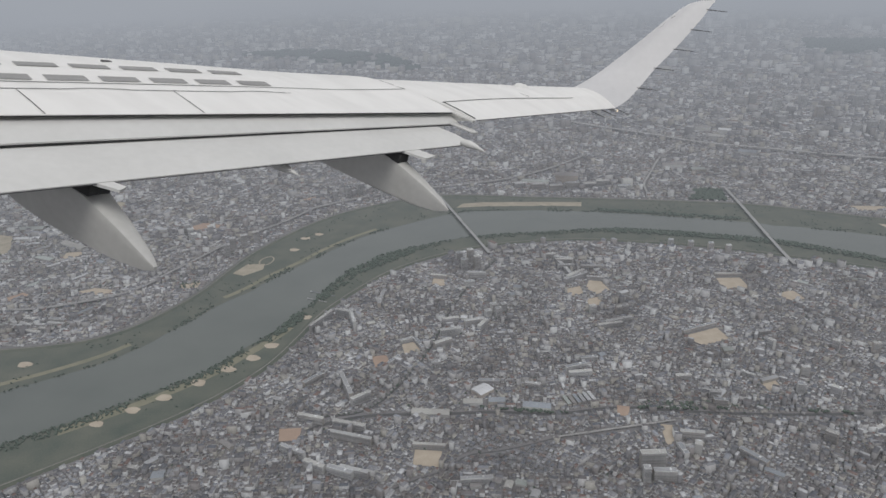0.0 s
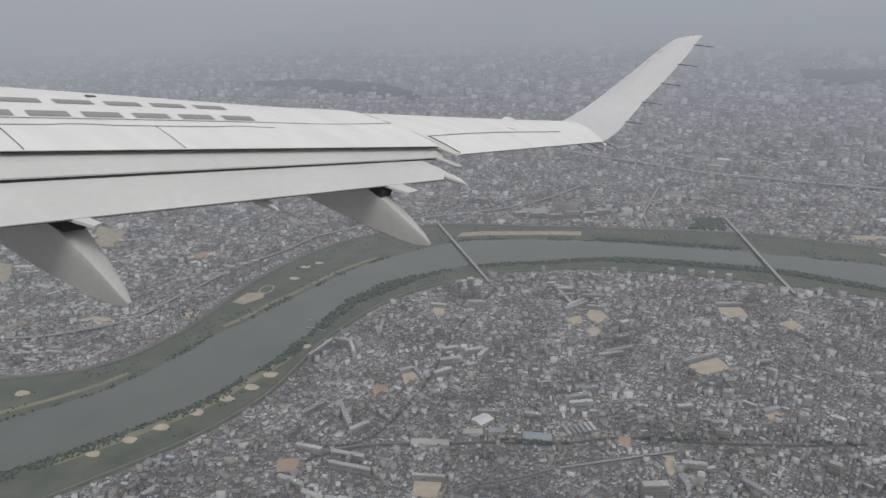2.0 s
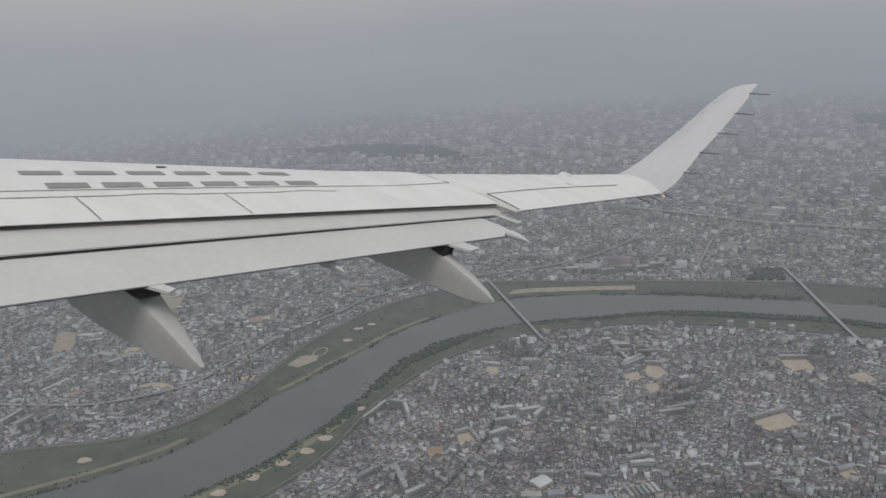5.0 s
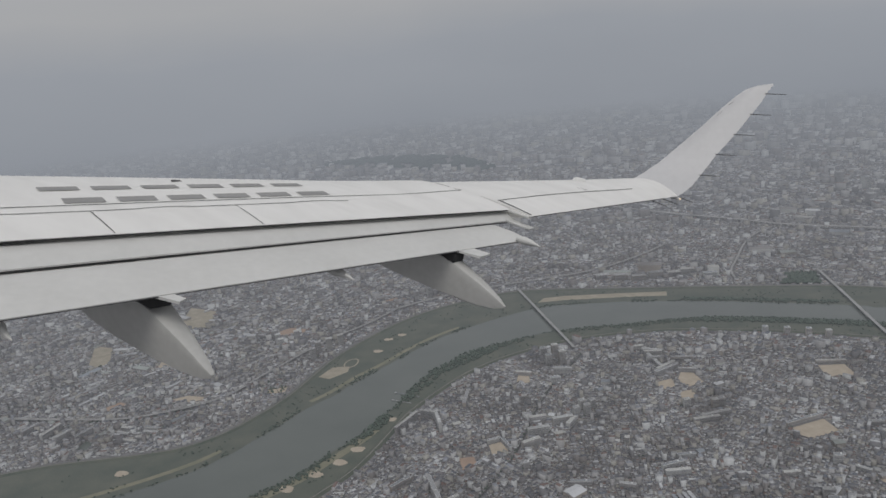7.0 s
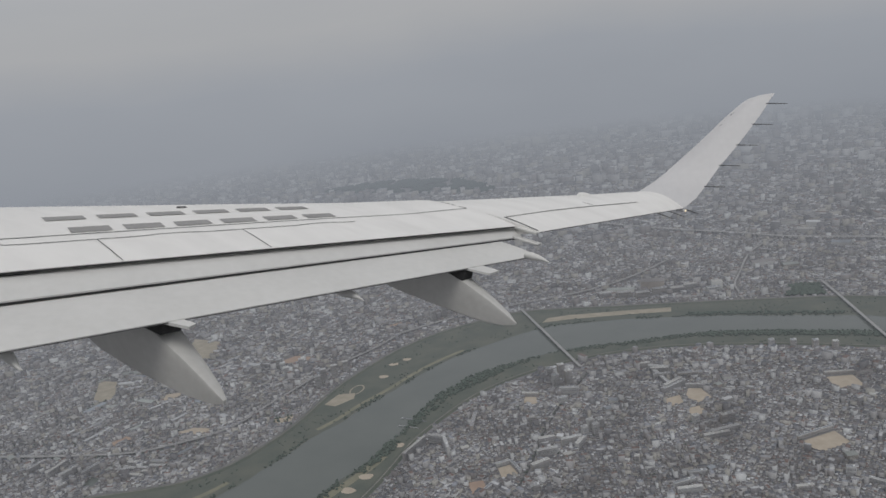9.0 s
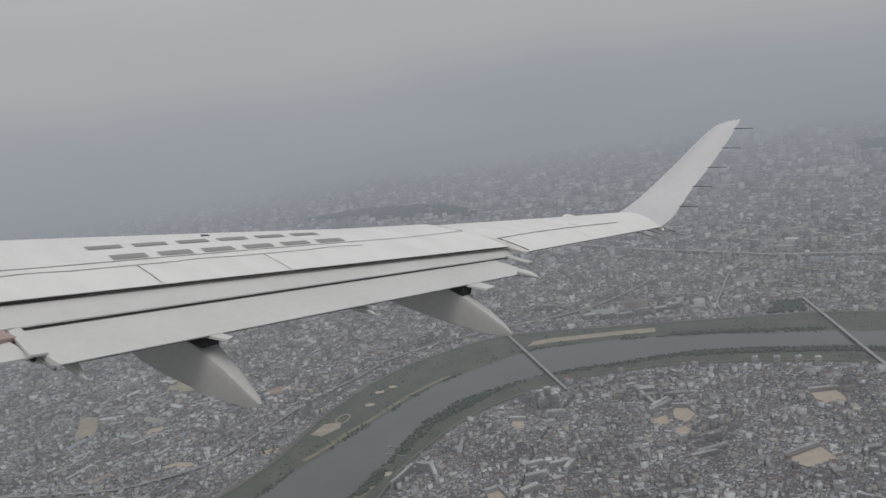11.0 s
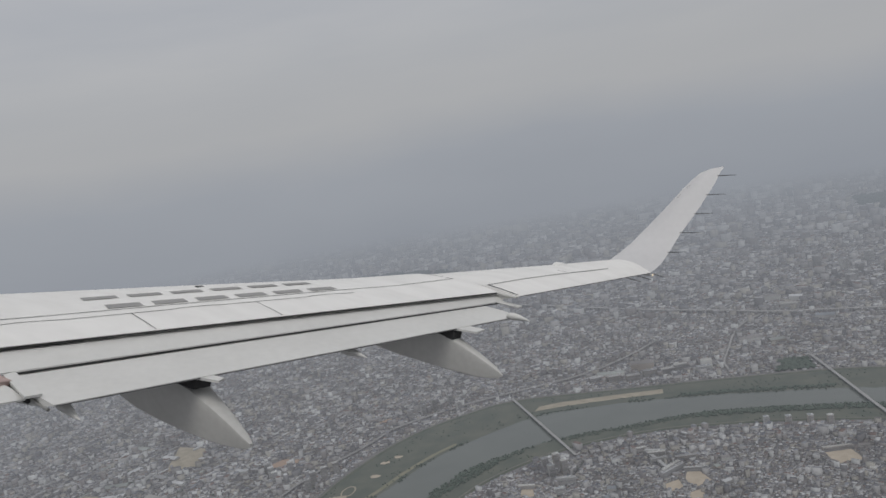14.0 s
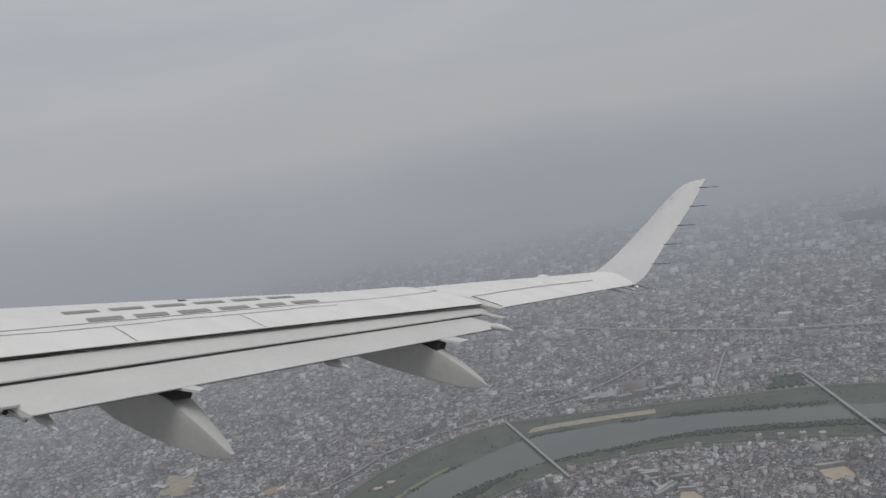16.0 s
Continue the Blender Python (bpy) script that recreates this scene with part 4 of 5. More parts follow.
_flats = _r.uniform((-900, 900), (900, 1960), (9000, 2))
_flats = _flats[inside(VALLEY, _flats) & ~inside(WET, _flats) & _open(_flats) & ~near_line(BANK_FAR[::2], _flats, 9) & ~near_line(BANK_NEAR[::2], _flats, 12)]
_flats = _flats[np.array([noise.noise(Vector((x * 0.014, y * 0.014, 9.0))) + 0.4 * noise.noise(Vector((x * 0.06, y * 0.06, 4.0))) > 0.14 for x, y in _flats])]
wood("scrub", "low olive scrub in patches on the river flats", _flats, 1.5)
wood("bank_thicket", "dark green thicket on the near bank", _isle, 2.6)

# ---- the houses ----


def house(w, d, h, rise, hip):
    """A small house: walls and a hipped or gabled roof with eaves."""
    root = new("house")
    part("wall", boxed(-w / 2, w / 2, -d / 2, d / 2, 0, h, 0.04), RENDER_WALL, root)
    bm, o = bmesh.new(), 0.25
    low = [bm.verts.new(c) for c in ((-w / 2 - o, -d / 2 - o, h - 0.05), (w / 2 + o, -d / 2 - o, h - 0.05), (w / 2 + o, d / 2 + o, h - 0.05), (-w / 2 - o, d / 2 + o, h - 0.05))]
    top = [bm.verts.new(c) for c in ((-w / 2 * hip, 0, h + rise), (w / 2 * hip, 0, h + rise))]
    for q in ((low[0], low[1], top[1], top[0]), (low[2], low[3], top[0], top[1]), (low[1], low[2], top[1]), (low[3], low[0], top[0]), tuple(reversed(low))):
        bm.faces.new(q)
    part("roof", bm, TILES, root)
    return root


QUARTER = ((84, 872), (206, 862), (212, 928), (92, 936))
HOUSES = []
_hr = np.random.default_rng(44)
_ca, _sa = math.cos(math.radians(-20)), math.sin(math.radians(-20))
for _i in range(-16, 17):
    for _j in range(-14, 15):
        _u, _v = _i * 6.2 + (_j // 2 % 2) * 2 + _hr.normal(0, 0.5), _j * 5.6 + (_j // 2) * 1.8 + _hr.normal(0, 0.4)
        _q = np.array(((148 + _u * _ca - _v * _sa, 899 + _u * _sa + _v * _ca),))
        if not inside(QUARTER, _q)[0] or any(math.hypot(_q[0, 0] - t[0], _q[0, 1] - t[1]) < t[2] + 2 for t in TALL) or any(near_line(l, _q, w + 3)[0] for l, w in ROAD_LINES):
            continue
        _k = (_i * 7 + _j * 3) % 9
        if len(HOUSES) <= 8:
            _ob = house(3.6 + 0.28 * len(HOUSES), 3.2 + 0.22 * (len(HOUSES) * 5 % 7), 2.2 + 0.16 * (len(HOUSES) * 3 % 8), 0.5 + 0.12 * (len(HOUSES) % 5), (0.5, 1.0, 0.7)[len(HOUSES) % 3])
            _ob.matrix_basis = pose(_q[0, 0], _q[0, 1], 0, 0, 0, -20 + 90 * (_k % 2))
        else:
            _ob = copy_thing(HOUSES[_k], pose(_q[0, 0], _q[0, 1], 0, 0, 0, -20 + 90 * (_k % 2) + float(_hr.normal(0, 4))))
        HOUSES.append(_ob)
        tagged(_ob, "small two-storey house with a grey tiled roof", "house", "houses of one quarter")



def clutter(name, label, x_half, y0, y1, pitch, seed, big):
    """Small buildings in rows along lanes whose direction changes from quarter to quarter. Joined: past counting."""
    rng = np.random.default_rng(seed)
    cell = pitch * 34
    sites = np.array([(x, y) for x in np.arange(-x_half - cell, x_half + cell, cell) for y in np.arange(y0 - cell, y1 + cell, cell)]) + 0.0
    sites += rng.uniform(-0.42, 0.42, sites.shape) * cell
    turn = rng.choice([-32, -27, -20, 8, 14, 58, -35, 3], len(sites)) + rng.normal(0, 5, len(sites))
    reach, spots, ways = cell * 1.25, [], []
    for i, (s, a) in enumerate(zip(sites, turn)):
        u = np.arange(-reach, reach, pitch)
        row = np.arange(-reach, reach, pitch * 0.92)
        ku, kr = np.arange(len(u)), np.arange(len(row))
        gx, gy = np.meshgrid(u + (ku // 7) * pitch * 0.4 - (len(u) // 14) * pitch * 0.4, row + (kr // 2) * pitch * 0.32 - (len(row) // 4) * pitch * 0.32)
        g = np.stack((gx.ravel(), gy.ravel()), 1) + rng.normal(0, pitch * 0.15, (gx.size, 2))
        c, n = math.cos(math.radians(a)), math.sin(math.radians(a))
        g = g @ np.array(((c, n), (-n, c))) + s
        g = g[(g[:, 1] > y0) & (g[:, 1] < y1) & (g[:, 0] > -300 - g[:, 1] * 0.92) & (g[:, 0] < 340 + g[:, 1] * 0.58)]
        if len(g):
            d = ((g[:, None] - sites[None, np.argsort(((sites - s) ** 2).sum(1))[:9]]) ** 2).sum(2)
            g = g[d.argmin(1) == 0]
        spots.append(g)
        ways.append(np.full(len(g), math.radians(a)))
    p, a = np.vstack(spots), np.concatenate(ways)
    taken = np.zeros((int(-2 * X0 / GRID), int(7100 / GRID)), bool)
    for l, w in ((LEVEE_FAR, 8), (LEVEE_NEAR, 8), *ROAD_LINES):
        painted(taken, l, w + pitch * 0.62)
    cell_at = np.clip(((p - (X0, Y0)) / GRID).round().astype(int), 0, np.array(taken.shape) - 1)
    ok = ~inside(VALLEY, p) & ~taken[cell_at[:, 0], cell_at[:, 1]]
    for f in FIELDS:
        ok &= ~inside(f.mean(0) + (f - f.mean(0)) * 1.12, p)
    for x, y, _, size, t in TALL:
        c, n = math.cos(math.radians(t)), math.sin(math.radians(t))
        by = np.nonzero((np.abs(p[:, 0] - x) < 70) & (np.abs(p[:, 1] - y) < 70))[0]
        q = (p[by] - (x, y)) @ np.array(((c, -n), (n, c)))
        ok[by] &= (np.abs(q[:, 0]) > size[0] / 2 + pitch * 0.5) | (np.abs(q[:, 1]) > size[1] / 2 + pitch * 0.5)
    for w in (PARK, PARK_2, GROVE, QUARTER):
        ok &= ~inside(w, p)
    ok &= rng.random(len(p)) > 0.05
    p, a = p[ok], a[ok]
    k = len(p)
    w, d = pitch * rng.uniform(0.30, 0.47, k), pitch * rng.uniform(0.28, 0.43, k)
    h = rng.uniform(2.0, 3.5, k) * max(1, pitch / 6)
    large = rng.random(k) < np.where(p[:, 0] < -540, big * 1.9, big)      # more works and halls across the river
    w[large] *= rng.uniform(1.2, 3.2, large.sum())
    d[large] *= rng.uniform(1.1, 1.7, large.sum())
    h[large] *= 1.1 + 3.6 * rng.random(large.sum()) ** 2.2
    a = a + rng.choice([0, math.pi / 2], k) + rng.normal(0, 0.13, k)
    c, n = np.cos(a), np.sin(a)
    ridge = np.where(large | (rng.random(k) < 0.35), 0.06, rng.uniform(0.25, 0.6, k) * d)
    sx, sy = np.array((-1, 1, 1, -1, -1, 1, 1, -1, -1, 1)), np.array((-1, -1, 1, 1, -1, -1, 1, 1, 0, 0))
    px, py = w[:, None] * sx, d[:, None] * sy
    hip = np.where(ridge > 0.061, rng.uniform(0.5, 1.0, k), 1.0)
    px[:, 8:] *= hip[:, None]
    z = np.zeros((k, 10))
    z[:, 4:8] = h[:, None]
    z[:, 8:] = (h + ridge)[:, None]
    v = np.stack((p[:, :1] + px * c[:, None] - py * n[:, None], p[:, 1:] + px * n[:, None] + py * c[:, None], z), 2)
    quad = np.array(((0, 1, 5, 4), (1, 2, 6, 5), (2, 3, 7, 6), (3, 0, 4, 7), (4, 5, 9, 8), (6, 7, 8, 9)))
    gable = np.array(((5, 6, 9), (7, 4, 8)))
    base = 10 * np.arange(k)[:, None, None]
    loops = np.concatenate(((quad[None] + base).reshape(k, -1), (gable[None] + base).reshape(k, -1)), 1).ravel()
    me = bpy.data.meshes.new(name)
    me.vertices.add(10 * k)
    me.vertices.foreach_set("co", v.astype(np.float32).ravel())
    me.loops.add(len(loops))
    me.loops.foreach_set("vertex_index", loops.astype(np.int32))
    sizes = np.tile((4, 4, 4, 4, 4, 4, 3, 3), k)
    me.polygons.add(8 * k)
    me.polygons.foreach_set("loop_start", np.r_[0, np.cumsum(sizes)[:-1]].astype(np.int32))
    me.materials.append(ROOFS)
    me.materials.append(WALLS)
    me.polygons.foreach_set("material_index", np.tile((1, 1, 1, 1, 0, 0, 0, 0), k).astype(np.int32))
    me.update(calc_edges=True)
    me.validate()
    return tagged(new(name, me), label, "houses", kind="stuff")


clutter("near_houses", "dense small houses with grey and brown roofs", 1600, 330, 1500, 5.2, 21, 0.20)
clutter("middle_houses", "dense small houses thinning into haze", 2600, 1500, 2600, 7.7, 22, 0.18)
clutter("distant_houses", "small pale roofs of the distant town", 3700, 2600, 3700, 12.5, 24, 0.22)
clutter("far_houses", "pale roofs of the far town in haze", 4600, 3700, 5200, 22.0, 23, 0.25)
clutter("farthest_houses", "blurred roofs of the town at the edge of sight", 6600, 5200, 7000, 38.0, 25, 0.3)

# the whole town at its final size
for _ob in list(scene.objects):
    if _ob.parent is None and _ob.type in ("MESH", "EMPTY") and _ob is not haze:
        _ob.matrix_basis = Matrix.Scale(TOWN, 4) @ _ob.matrix_basis

# ---- the aircraft's wing: x outboard, y ahead, z up, in its own frame, banked over the town ----
SEAT = Vector((1.3512, -4.5393, 1.4864))
BANKED = pose(148.3812, 49.3536, 444.5505, 16.453, 11.767, 76.349)
wing = tagged(new("aircraft_wing"), "white airliner wing with flaps partly out, in flight", "aircraft wing")
wing.matrix_world = BANKED @ Matrix.Translation(-SEAT)

tz = lambda x: -0.8907 + 0.138 * x                      # the trailing edge's height along the span
lead = lambda x: 3.2 - 0.54 * (x - 4.6)
spoil = lambda x: 0.74 - 0.3655 * (x - 4.89)            # edge of the spoilers
trail = lambda x: -1.31 - 0.252 * (x - 9.84)            # edge of the aileron
TILT = 0.09                                             # the chord plane dips towards the leading edge in this frame
crest = lambda x: float(np.interp(x, (4.0, 4.5, 5.0, 5.5, 6.5, 7.0, 8.0, 9.0, 9.8, 10.5, 11.2, 12.0, 13.0), (0.180, 0.142, 0.122, 0.112, 0.106, 0.102, 0.092, 0.076, 0.10, 0.12, 0.127, 0.131, 0.150)))
SHAPE = ((0.0, 0.0), (0.1, 0.30), (0.22, 0.58), (0.36, 0.84), (0.5, 0.97), (0.64, 1.0), (0.78, 0.9), (0.88, 0.66), (0.95, 0.25), (0.985, -0.25))


def top_at(x, y):
    """Height of the upper skin."""
    rear = spoil(x) if x < 9.82 else trail(x)
    s = (y - rear) / (lead(x) - rear)
    return tz(x) - TILT * (y - rear) + crest(x) * float(np.interp(s, [a for a, _ in SHAPE], [b for _, b in SHAPE]))


def section(x, rear):
    c = lead(x) - rear
    up = [(x, rear + s * c, tz(x) - TILT * s * c + crest(x) * u) for s, u in SHAPE]
    thick = 0.05 + 0.10 * c
    down = [(x, rear + s * c, tz(x) - TILT * s * c + crest(x) * (-0.25 if s > 0.97 else 0.3 * min(1, s * 3)) - thick * d) for s, d in ((0.985, 0.25), (0.9, 0.7), (0.7, 1.0), (0.45, 1.0), (0.2, 0.6), (0.0, 0.03))]
    return up + down


part("wing_skin", loft([section(x, spoil(x)) for x in np.linspace(1.0, 9.815, 26)]), WHITE, wing)
part("outer_wing_skin", loft([section(x, trail(x)) for x in np.linspace(9.835, 12.98, 12)]), WHITE, wing)


def blade(name, front, rear, x0, x1, thick, mat, label="", steps=14, bow=0.02):
    """A flap: front and rear give (y, z) along the span."""
    rings = []
    for x in np.linspace(x0, x1, steps):
        (yf, zf), (yr, zr) = front(x), rear(x)
        rings.append([(x, yr, zr), (x, yr + 0.35 * (yf - yr), zr + 0.35 * (zf - zr) + bow), (x, yr + 0.75 * (yf - yr), zr + 0.75 * (zf - zr) + bow), (x, yf, zf - 0.02),
                      (x, yf, zf - thick * 0.6), (x, yr + 0.7 * (yf - yr), zr + 0.7 * (zf - zr) - thick), (x, yr + 0.3 * (yf - yr), zr + 0.3 * (zf - zr) - thick * 0.6), (x, yr, zr - 0.012)])
    return part(name, loft(rings), mat, wing, label)


# the fuselage's outer skin beside the cabin window, with the wing's root fairing
_tube = [(0.0, 0.0), (4.0, 1.0), (14.0, 1.0), (19.0, 0.86), (24.0, 0.45), (26.0, 0.12)]
_ring = lambda y, k: [(-0.55 + 1.5 * k * math.cos(a), y, 0.75 + 1.67 * k * math.sin(a)) for a in [i * math.tau / 40 for i in range(40)]]
part("fuselage", loft([_ring(11.0 - y, max(k, 0.03)) for y, k in _tube]), WHITE, wing, "white rounded airliner fuselage skin")

gap = lambda x: 0.47 - 0.322 * (x - 4.85)
fend = lambda x: -0.14 - 0.2815 * (x - 4.74)
blade("flap_vane", lambda x: (spoil(x) + 0.16, tz(x) - 0.04), lambda x: (gap(x), tz(x) - 0.10), 2.0, 9.83, 0.10, FLAP_GREY, "pale grey forward flap vane")
main_flap = blade("main_flap", lambda x: (gap(x) + 0.10, tz(x) - 0.135), lambda x: (fend(x), tz(x) - 0.14), 4.735, 9.5, 0.12, FLAP_GREY, "pale grey main flap, partly lowered")
blade("inboard_flap", lambda x: (gap(x) + 0.05, tz(x) - 0.13), lambda x: (0.06 + 0.3 * (4.79 - x), tz(x) - 0.15), 2.0, 4.69, 0.12, FLAP_GREY)
_bm = bmesh.new()
_o = [(4.853, 0.475), (4.745, 0.003), (4.64, 0.035), (4.765, 0.475)]
_up = [_bm.verts.new((x, y, tz(x) - 0.104)) for x, y in _o]
_lo = [_bm.verts.new((x, y, tz(x) - 0.122)) for x, y in _o]
_bm.faces.new(_up), _bm.faces.new(_lo)
for _i in range(4):
    _bm.faces.new((_up[_i], _up[(_i + 1) % 4], _lo[(_i + 1) % 4], _lo[_i]))
bmesh.ops.recalc_face_normals(_bm, faces=_bm.faces)
part("flap_end_strip", _bm, FLAP_GREY, wing)
# dark box painting the shade in the gap between the two flaps
part("flap_end_plate", boxed(4.695, 4.728, 0.08, 0.40, tz(4.71) - 0.19, tz(4.71) - 0.15, 0.01), SHADE_DARK, wing)
part("end_bracket", rod((4.73, 0.12, tz(4.73) - 0.16), (4.74, -0.09, tz(4.73) - 0.19), 0.016, 0.012, 8), STEEL, wing)
part("gap_seal", boxed(4.60, 4.745, 0.335, 0.49, tz(4.68) - 0.135, tz(4.68) - 0.092, 0.005), RUST_RED, wing, "red-brown sealed joint")

part("vane_end_plate", boxed(9.70, 9.84, -1.38, -1.08, tz(9.8) - 0.125, tz(9.8) - 0.098, 0.008), FLAP_GREY, wing)
part("aileron_end_plate", boxed(9.79, 9.86, -1.30, -1.04, tz(9.82) - 0.03, tz(9.82) - 0.004, 0.006), FLAP_GREY, wing)


def slot_shade(name, edge, drop, thick, x0, x1):
    """A dark strip that paints the shade in the slot under a flap's or spoiler's edge."""
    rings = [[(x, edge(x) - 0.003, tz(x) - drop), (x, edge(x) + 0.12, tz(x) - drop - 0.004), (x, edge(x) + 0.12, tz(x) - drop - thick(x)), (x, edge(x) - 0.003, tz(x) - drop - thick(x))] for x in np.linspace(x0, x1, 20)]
    return part(name, loft(rings, smooth=False), SHADE_DARK, wing, "dark strip painted as shade under the edge")


slot_shade("spoiler_slot", spoil, 0.006, lambda x: 0.017 if x < 5.6 else 0.010, 2.0, 9.78)
slot_shade("flap_slot", gap, 0.114, lambda x: 0.011, 4.853, 9.82)

for _x0, _x1, _near, _far in ((5.73, 5.85, 0.10, 0.15), (8.50, 8.71, 0.17, 0.21)):
    _bm = bmesh.new()
    _o = [(_x0, fend(_x0) + 0.06), (_x1, fend(_x1) + 0.06), (_x1 + 0.03, fend(_x1) - _near), (_x0 + 0.08, fend(_x0) - _far)]
    _up = [_bm.verts.new((x, y, tz(x) - 0.145)) for x, y in _o]
    _lo = [_bm.verts.new((x, y, tz(x) - 0.165)) for x, y in _o]
    _bm.faces.new(_up), _bm.faces.new(_lo)
    for _i in range(4):
        _bm.faces.new((_up[_i], _up[(_i + 1) % 4], _lo[(_i + 1) % 4], _lo[_i]))
    part("flap_tab", _bm, FLAP_GREY, wing)


def edge_shade(name, edge, drop, x0, x1):
    """A thin dark strip that paints the shade under a trailing edge."""
    rings = [[(x, edge(x) - 0.004, tz(x) - drop), (x, edge(x) + 0.03, tz(x) - drop), (x, edge(x) + 0.03, tz(x) - drop - 0.006), (x, edge(x) - 0.004, tz(x) - drop - 0.006)] for x in np.linspace(x0, x1, 20)]
    return part(name, loft(rings, smooth=False), SEAM_AND_SHADE, wing)


edge_shade("flap_lip", fend, 0.147, 4.75, 9.48)
edge_shade("aileron_lip", trail, 0.004, 9.86, 12.6)


def fairing(x, rows, label):
    """A canoe-shaped flap-track fairing: rows of (y, top, bottom, half width)."""
    ys, tops, lows, wide = (np.array(k) for k in zip(*rows))
    fine = np.linspace(ys[0], ys[-1], 26)
    rings = []
    for y in fine:
        order = np.argsort(ys)
        t, b, w = (np.interp(y, ys[order], k[order]) for k in (tops, lows, wide))
        h = t - b
        side = [(1 - 0.62 * v ** 1.3, v) for v in (0.14, 0.3, 0.5, 0.7, 0.86, 0.96)]
        half = [(0.35, 0.0), (0.72, 0.012), (0.92, 0.05)] + side + [(0.2, 1.0)]
        rings.append([(x + w * k, y, t - h * v) for k, v in half] + [(x - w * k, y, t - h * v) for k, v in reversed(half)])
    return part("flap_fairing", loft(rings), FAIRING_GREY, wing, label)


CANOE = "smooth grey canoe-shaped fairing under the flap"
f1 = fairing(5.9, ((1.25, -0.36, -0.46, 0.05), (0.95, -0.32, -0.55, 0.12), (0.62, -0.30, -0.64, 0.155), (0.28, -0.30, -0.715, 0.165), (0.0, -0.30, -0.74, 0.165), (-0.26, -0.345, -0.75, 0.125), (-0.59, -0.48, -0.745, 0.08), (-0.80, -0.585, -0.72, 0.048), (-0.88, -0.63, -0.70, 0.034), (-0.905, -0.65, -0.68, 0.018)), CANOE)
f2 = fairing(8.6, ((0.55, 0.0, -0.16, 0.05), (0.2, 0.05, -0.22, 0.12), (-0.13, 0.07, -0.275, 0.15), (-0.5, 0.08, -0.305, 0.16), (-0.85, 0.08, -0.31, 0.155), (-1.15, 0.045, -0.315, 0.115), (-1.47, -0.07, -0.31, 0.075), (-1.66, -0.15, -0.28, 0.045), (-1.75, -0.195, -0.255, 0.03), (-1.77, -0.215, -0.235, 0.012)), CANOE)
for _x, _y0, _y1, _z, _f in ((5.84, -0.40, 0.05, -0.315, f1), (8.60, -1.20, -0.9, 0.045, f2)):
    # solid near-black block paints the shade of the opening under the flap
    part("track_recess", boxed(_x - 0.11, _x + 0.08, _y0, _y1, _z - 0.03, _z + 0.06, 0.01), SHADE_DARK, _f, "dark block painted as shade round the flap track")
    part("track_link", rod((_x, _y0 + 0.02, _z + 0.02), (_x, _y1, _z + 0.03), 0.02, 0.02), STEEL, _f)
for _x, _y, _z, _u in ((4.90, -0.187, -0.474, 0.034), (7.30, -0.90, -0.10, -0.008), (9.27, -1.68, 0.305, -0.008)):
    rings = [[(_x + w * math.cos(a), _y + d, _z + u + w * 0.9 * math.sin(a)) for a in [i * math.tau / 12 for i in range(12)]] for d, w, u in ((0.24, 0.036, _u * 1.3), (0.17, 0.046, _u), (0.09, 0.034, _u * 0.5), (0.01, 0.014, -0.01), (-0.03, 0.004, -0.015))]
    part("hinge_fairing", loft(rings), FLAP_GREY, wing, "small pointed hinge fairing")


def seam(name, pts, width, mat=SEAM_AND_SHADE, lift=0.004):
    """A thin line laid over the upper skin."""
    p = spread(pts, 0.12)
    a, b = aside(p, -width / 2), aside(p, width / 2)
    bm = bmesh.new()
    rows = [[bm.verts.new((x, y, top_at(x, y) + lift)) for x, y in k] for k in (a, b)]
    for i in range(len(p) - 1):
        bm.faces.new((rows[0][i], rows[0][i + 1], rows[1][i + 1], rows[1][i]))
    return part(name, bm, mat, wing)


rear_line = lambda x: spoil(x) + 0.62
seam("panel_seam", ((3.0, rear_line(3.0)), (6.0, rear_line(6.0)), (9.78, -0.44)), 0.011)
seam("panel_seam", ((9.78, -0.44), (9.80, -0.10)), 0.014)
_h = [(x, spoil(x) + 0.47 + (0.025 if int(x * 3.1) % 4 == 0 else 0.0)) for x in np.arange(3.0, 8.3, 0.11)]
seam("spoiler_hinge_line", _h, 0.010)
for _x in (5.96, 7.08):
    seam("spoiler_seam", ((_x + 0.02, spoil(_x + 0.02) + 0.01), (_x + 0.11, spoil(_x + 0.11) + 0.46)), 0.008)
seam("aileron_seam", ((9.88, -0.86), (10.92, -1.17), (12.25, -1.65)), 0.014)
seam("aileron_seam", ((9.90, -0.87), (9.86, -1.29)), 0.03)
seam("panel_seam", ((11.4, -1.2), (11.44, -1.32)), 0.012)
part("skin_beacon", boxed(7.24, 7.34, 1.20, 1.24, top_at(7.3, 1.22) - 0.01, top_at(7.3, 1.22) + 0.010, 0.004), SEAM_AND_SHADE, wing, "small dark beacon on the skin")

# registration marks as plain bars
for _k in range(6):
    _u = 5.95 + 0.39 * _k
    for _d in (0.70, 1.06):
        seam("marking_bar", ((_u + 0.04 + _d * 0.06, spoil(_u) + _d), (_u + 0.33 + _d * 0.06, spoil(_u + 0.29) + _d)), 0.125, MARKING, 0.005)

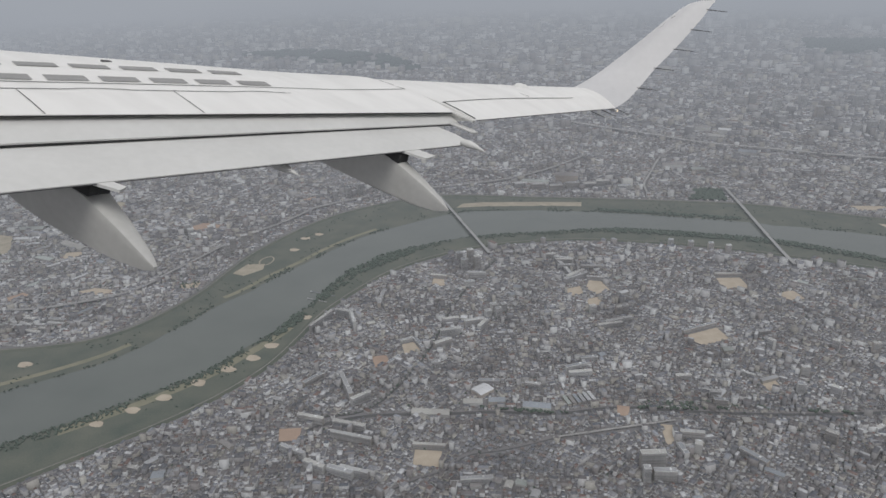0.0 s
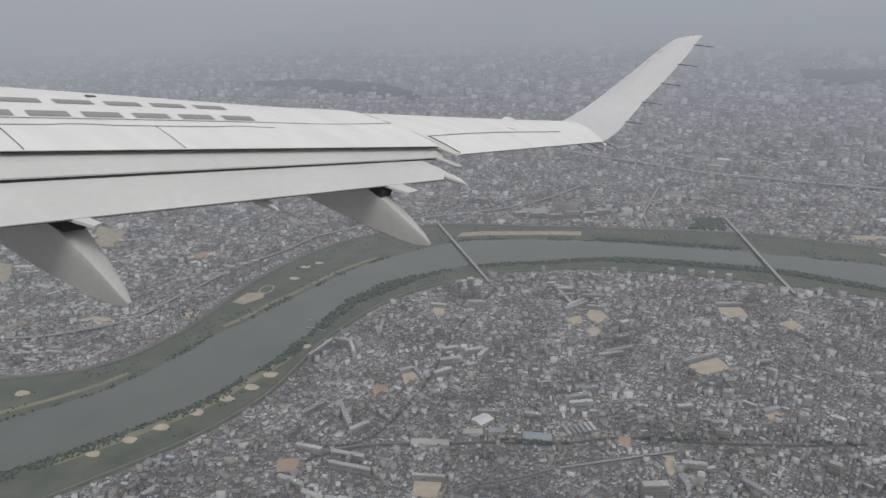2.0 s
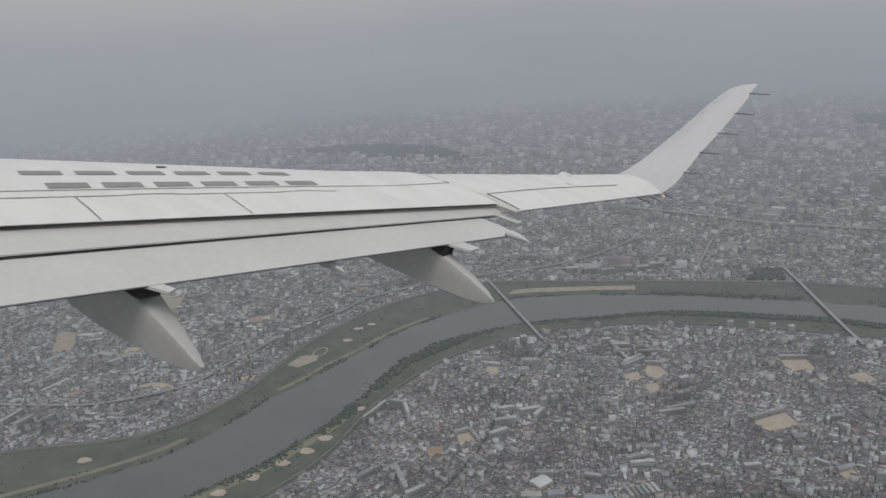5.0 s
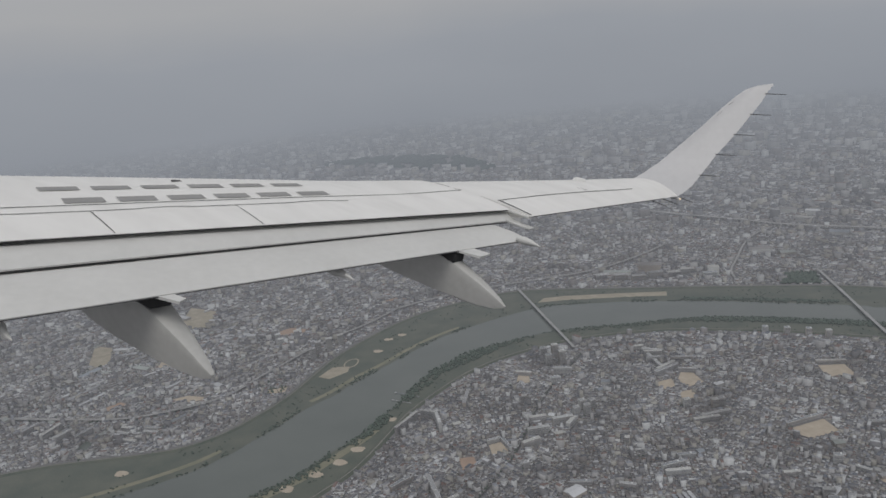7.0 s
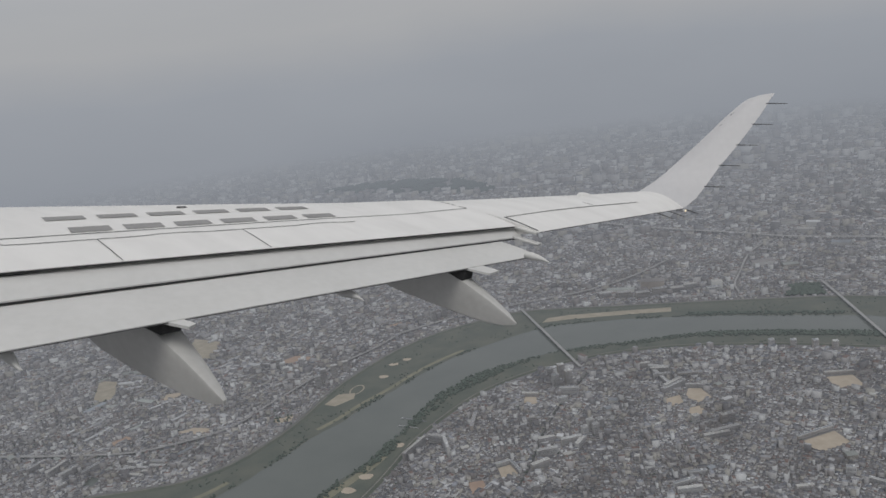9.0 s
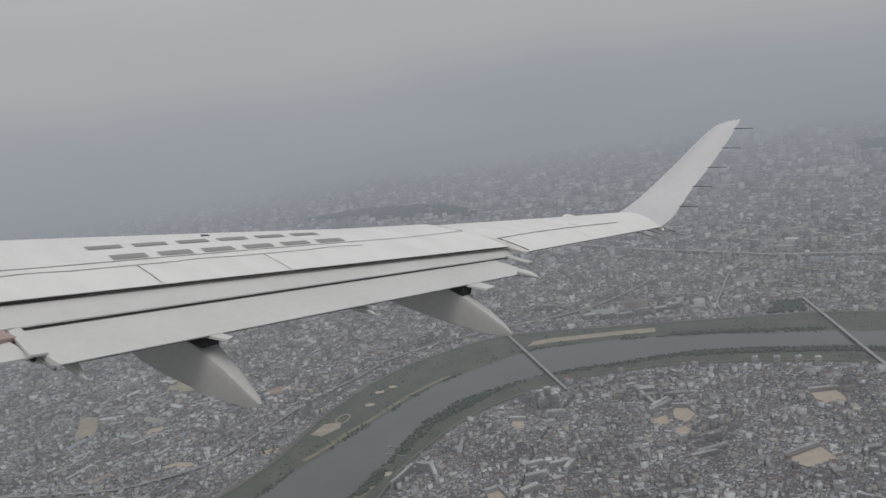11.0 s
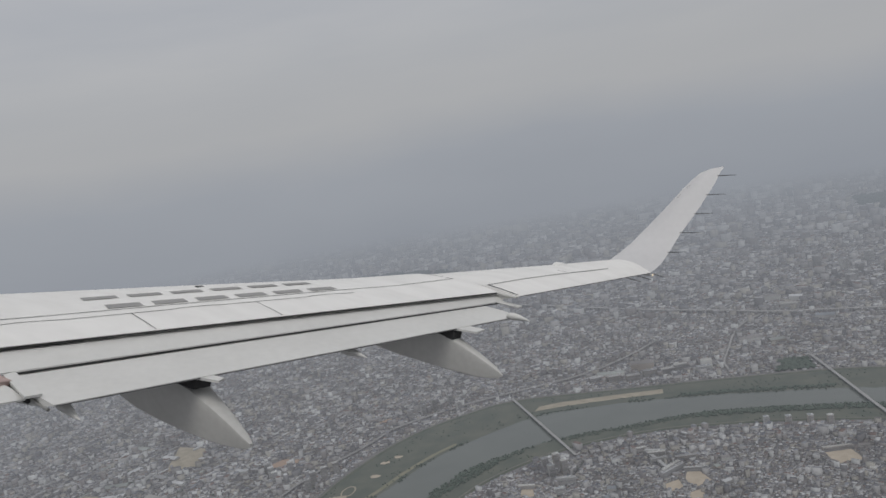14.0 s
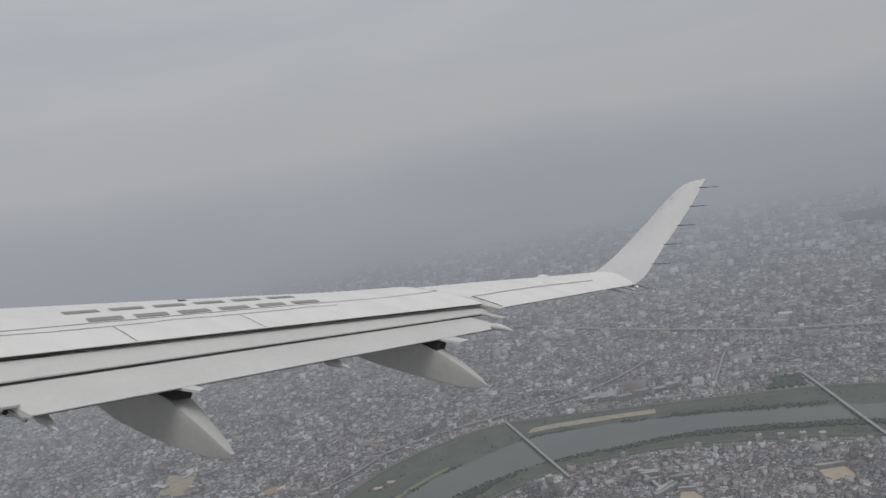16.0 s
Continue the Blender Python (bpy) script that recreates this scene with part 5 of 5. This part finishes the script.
# blended winglet
WL = ((12.98, -1.36, -2.095, 0.895, 0.06), (13.1, -1.42, -2.135, 0.96, 0.055), (13.22, -1.50, -2.19, 1.07, 0.05), (13.39, -1.62, -2.235, 1.26, 0.045), (13.57, -1.78, -2.31, 1.56, 0.04), (13.75, -1.96, -2.435, 1.90, 0.035), (13.9, -2.13, -2.54, 2.24, 0.03), (14.0, -2.25, -2.60, 2.45, 0.026), (14.05, -2.34, -2.62, 2.57, 0.02), (14.09, -2.47, -2.64, 2.655, 0.012), (14.12, -2.63, -2.66, 2.72, 0.004))
rings = []
for i, (x, yl, yt, z, w) in enumerate(WL):
    a, b = WL[max(0, i - 1)], WL[min(len(WL) - 1, i + 1)]
    nrm = Vector((-(b[3] - a[3]), 0, b[0] - a[0])).normalized()
    c = yl - yt
    rings.append([Vector((x, yt + s * c, z)) + nrm * (w * t) for s, t in ((0, 0), (0.3, 0.55), (0.65, 0.9), (0.9, 0.7), (1, 0), (0.9, -0.6), (0.65, -0.8), (0.3, -0.45))])
winglet = part("winglet", loft(rings), WINGLET_GREY, wing, "light grey upswept blended winglet")
for _i, _s, _e in ((4, 0.1, 0.5), (5, 0.6, 0.95), (6, 0.2, 0.45), (3, 0.3, 0.6)):
    _a, _b = Vector((WL[_i][0], WL[_i][1] - 0.015, WL[_i][3])), Vector((WL[_i + 1][0], WL[_i + 1][1] - 0.015, WL[_i + 1][3]))
    part("edge_scuff", rod(_a.lerp(_b, _s) + Vector((-0.018, -0.03, 0.008)), _a.lerp(_b, _e) + Vector((-0.018, -0.04, 0.008)), 0.004, 0.002, 6), SEAM_AND_SHADE, winglet, "worn dark scuff on the leading edge")
for _z in (2.56, 2.23, 1.90, 1.57, 1.24):
    _x, _y = (float(np.interp(_z, [r[3] for r in WL], [r[k] for r in WL])) for k in (0, 2))
    part("static_wick", rod((_x, _y + 0.02, _z), (_x + 0.06, _y - 0.25, _z + 0.06), 0.008, 0.004, 6), ROD, winglet)
for _x in (12.3, 12.6, 13.0):
    part("static_wick", rod((_x, trail(_x) + 0.02, tz(_x) - 0.01), (_x + 0.04, trail(_x) - 0.2, tz(_x) - 0.03), 0.008, 0.004, 6), ROD, wing)
_rings = [[(13.0 + w * math.cos(a), y, 0.87 + w * math.sin(a)) for a in [i * math.tau / 12 for i in range(12)]] for y, w in ((-1.75, 0.01), (-1.9, 0.025), (-2.05, 0.028), (-2.13, 0.02))]
pod = part("light_pod", loft(_rings), WINGLET_GREY, wing)
part("lens", loft([[(13.0 + w * math.cos(a), y, 0.87 + w * math.sin(a)) for a in [i * math.tau / 10 for i in range(10)]] for y, w in ((-2.13, 0.018), (-2.145, 0.014), (-2.15, 0.004))]), LENS, pod, "small lit amber lens")
_by = trail(11.9) + 0.72 * (lead(11.9) - trail(11.9))
_rings = [[(11.9 + l * math.cos(a), _by + 0.10 * k * math.sin(a), top_at(11.9, _by) - 0.02 + h) for a in [i * math.tau / 14 for i in range(14)]] for l, k, h in ((0.17, 1.0, 0.0), (0.15, 0.8, 0.035), (0.09, 0.5, 0.05), (0.03, 0.2, 0.054))]
part("skin_blister", loft(_rings), WHITE, wing)
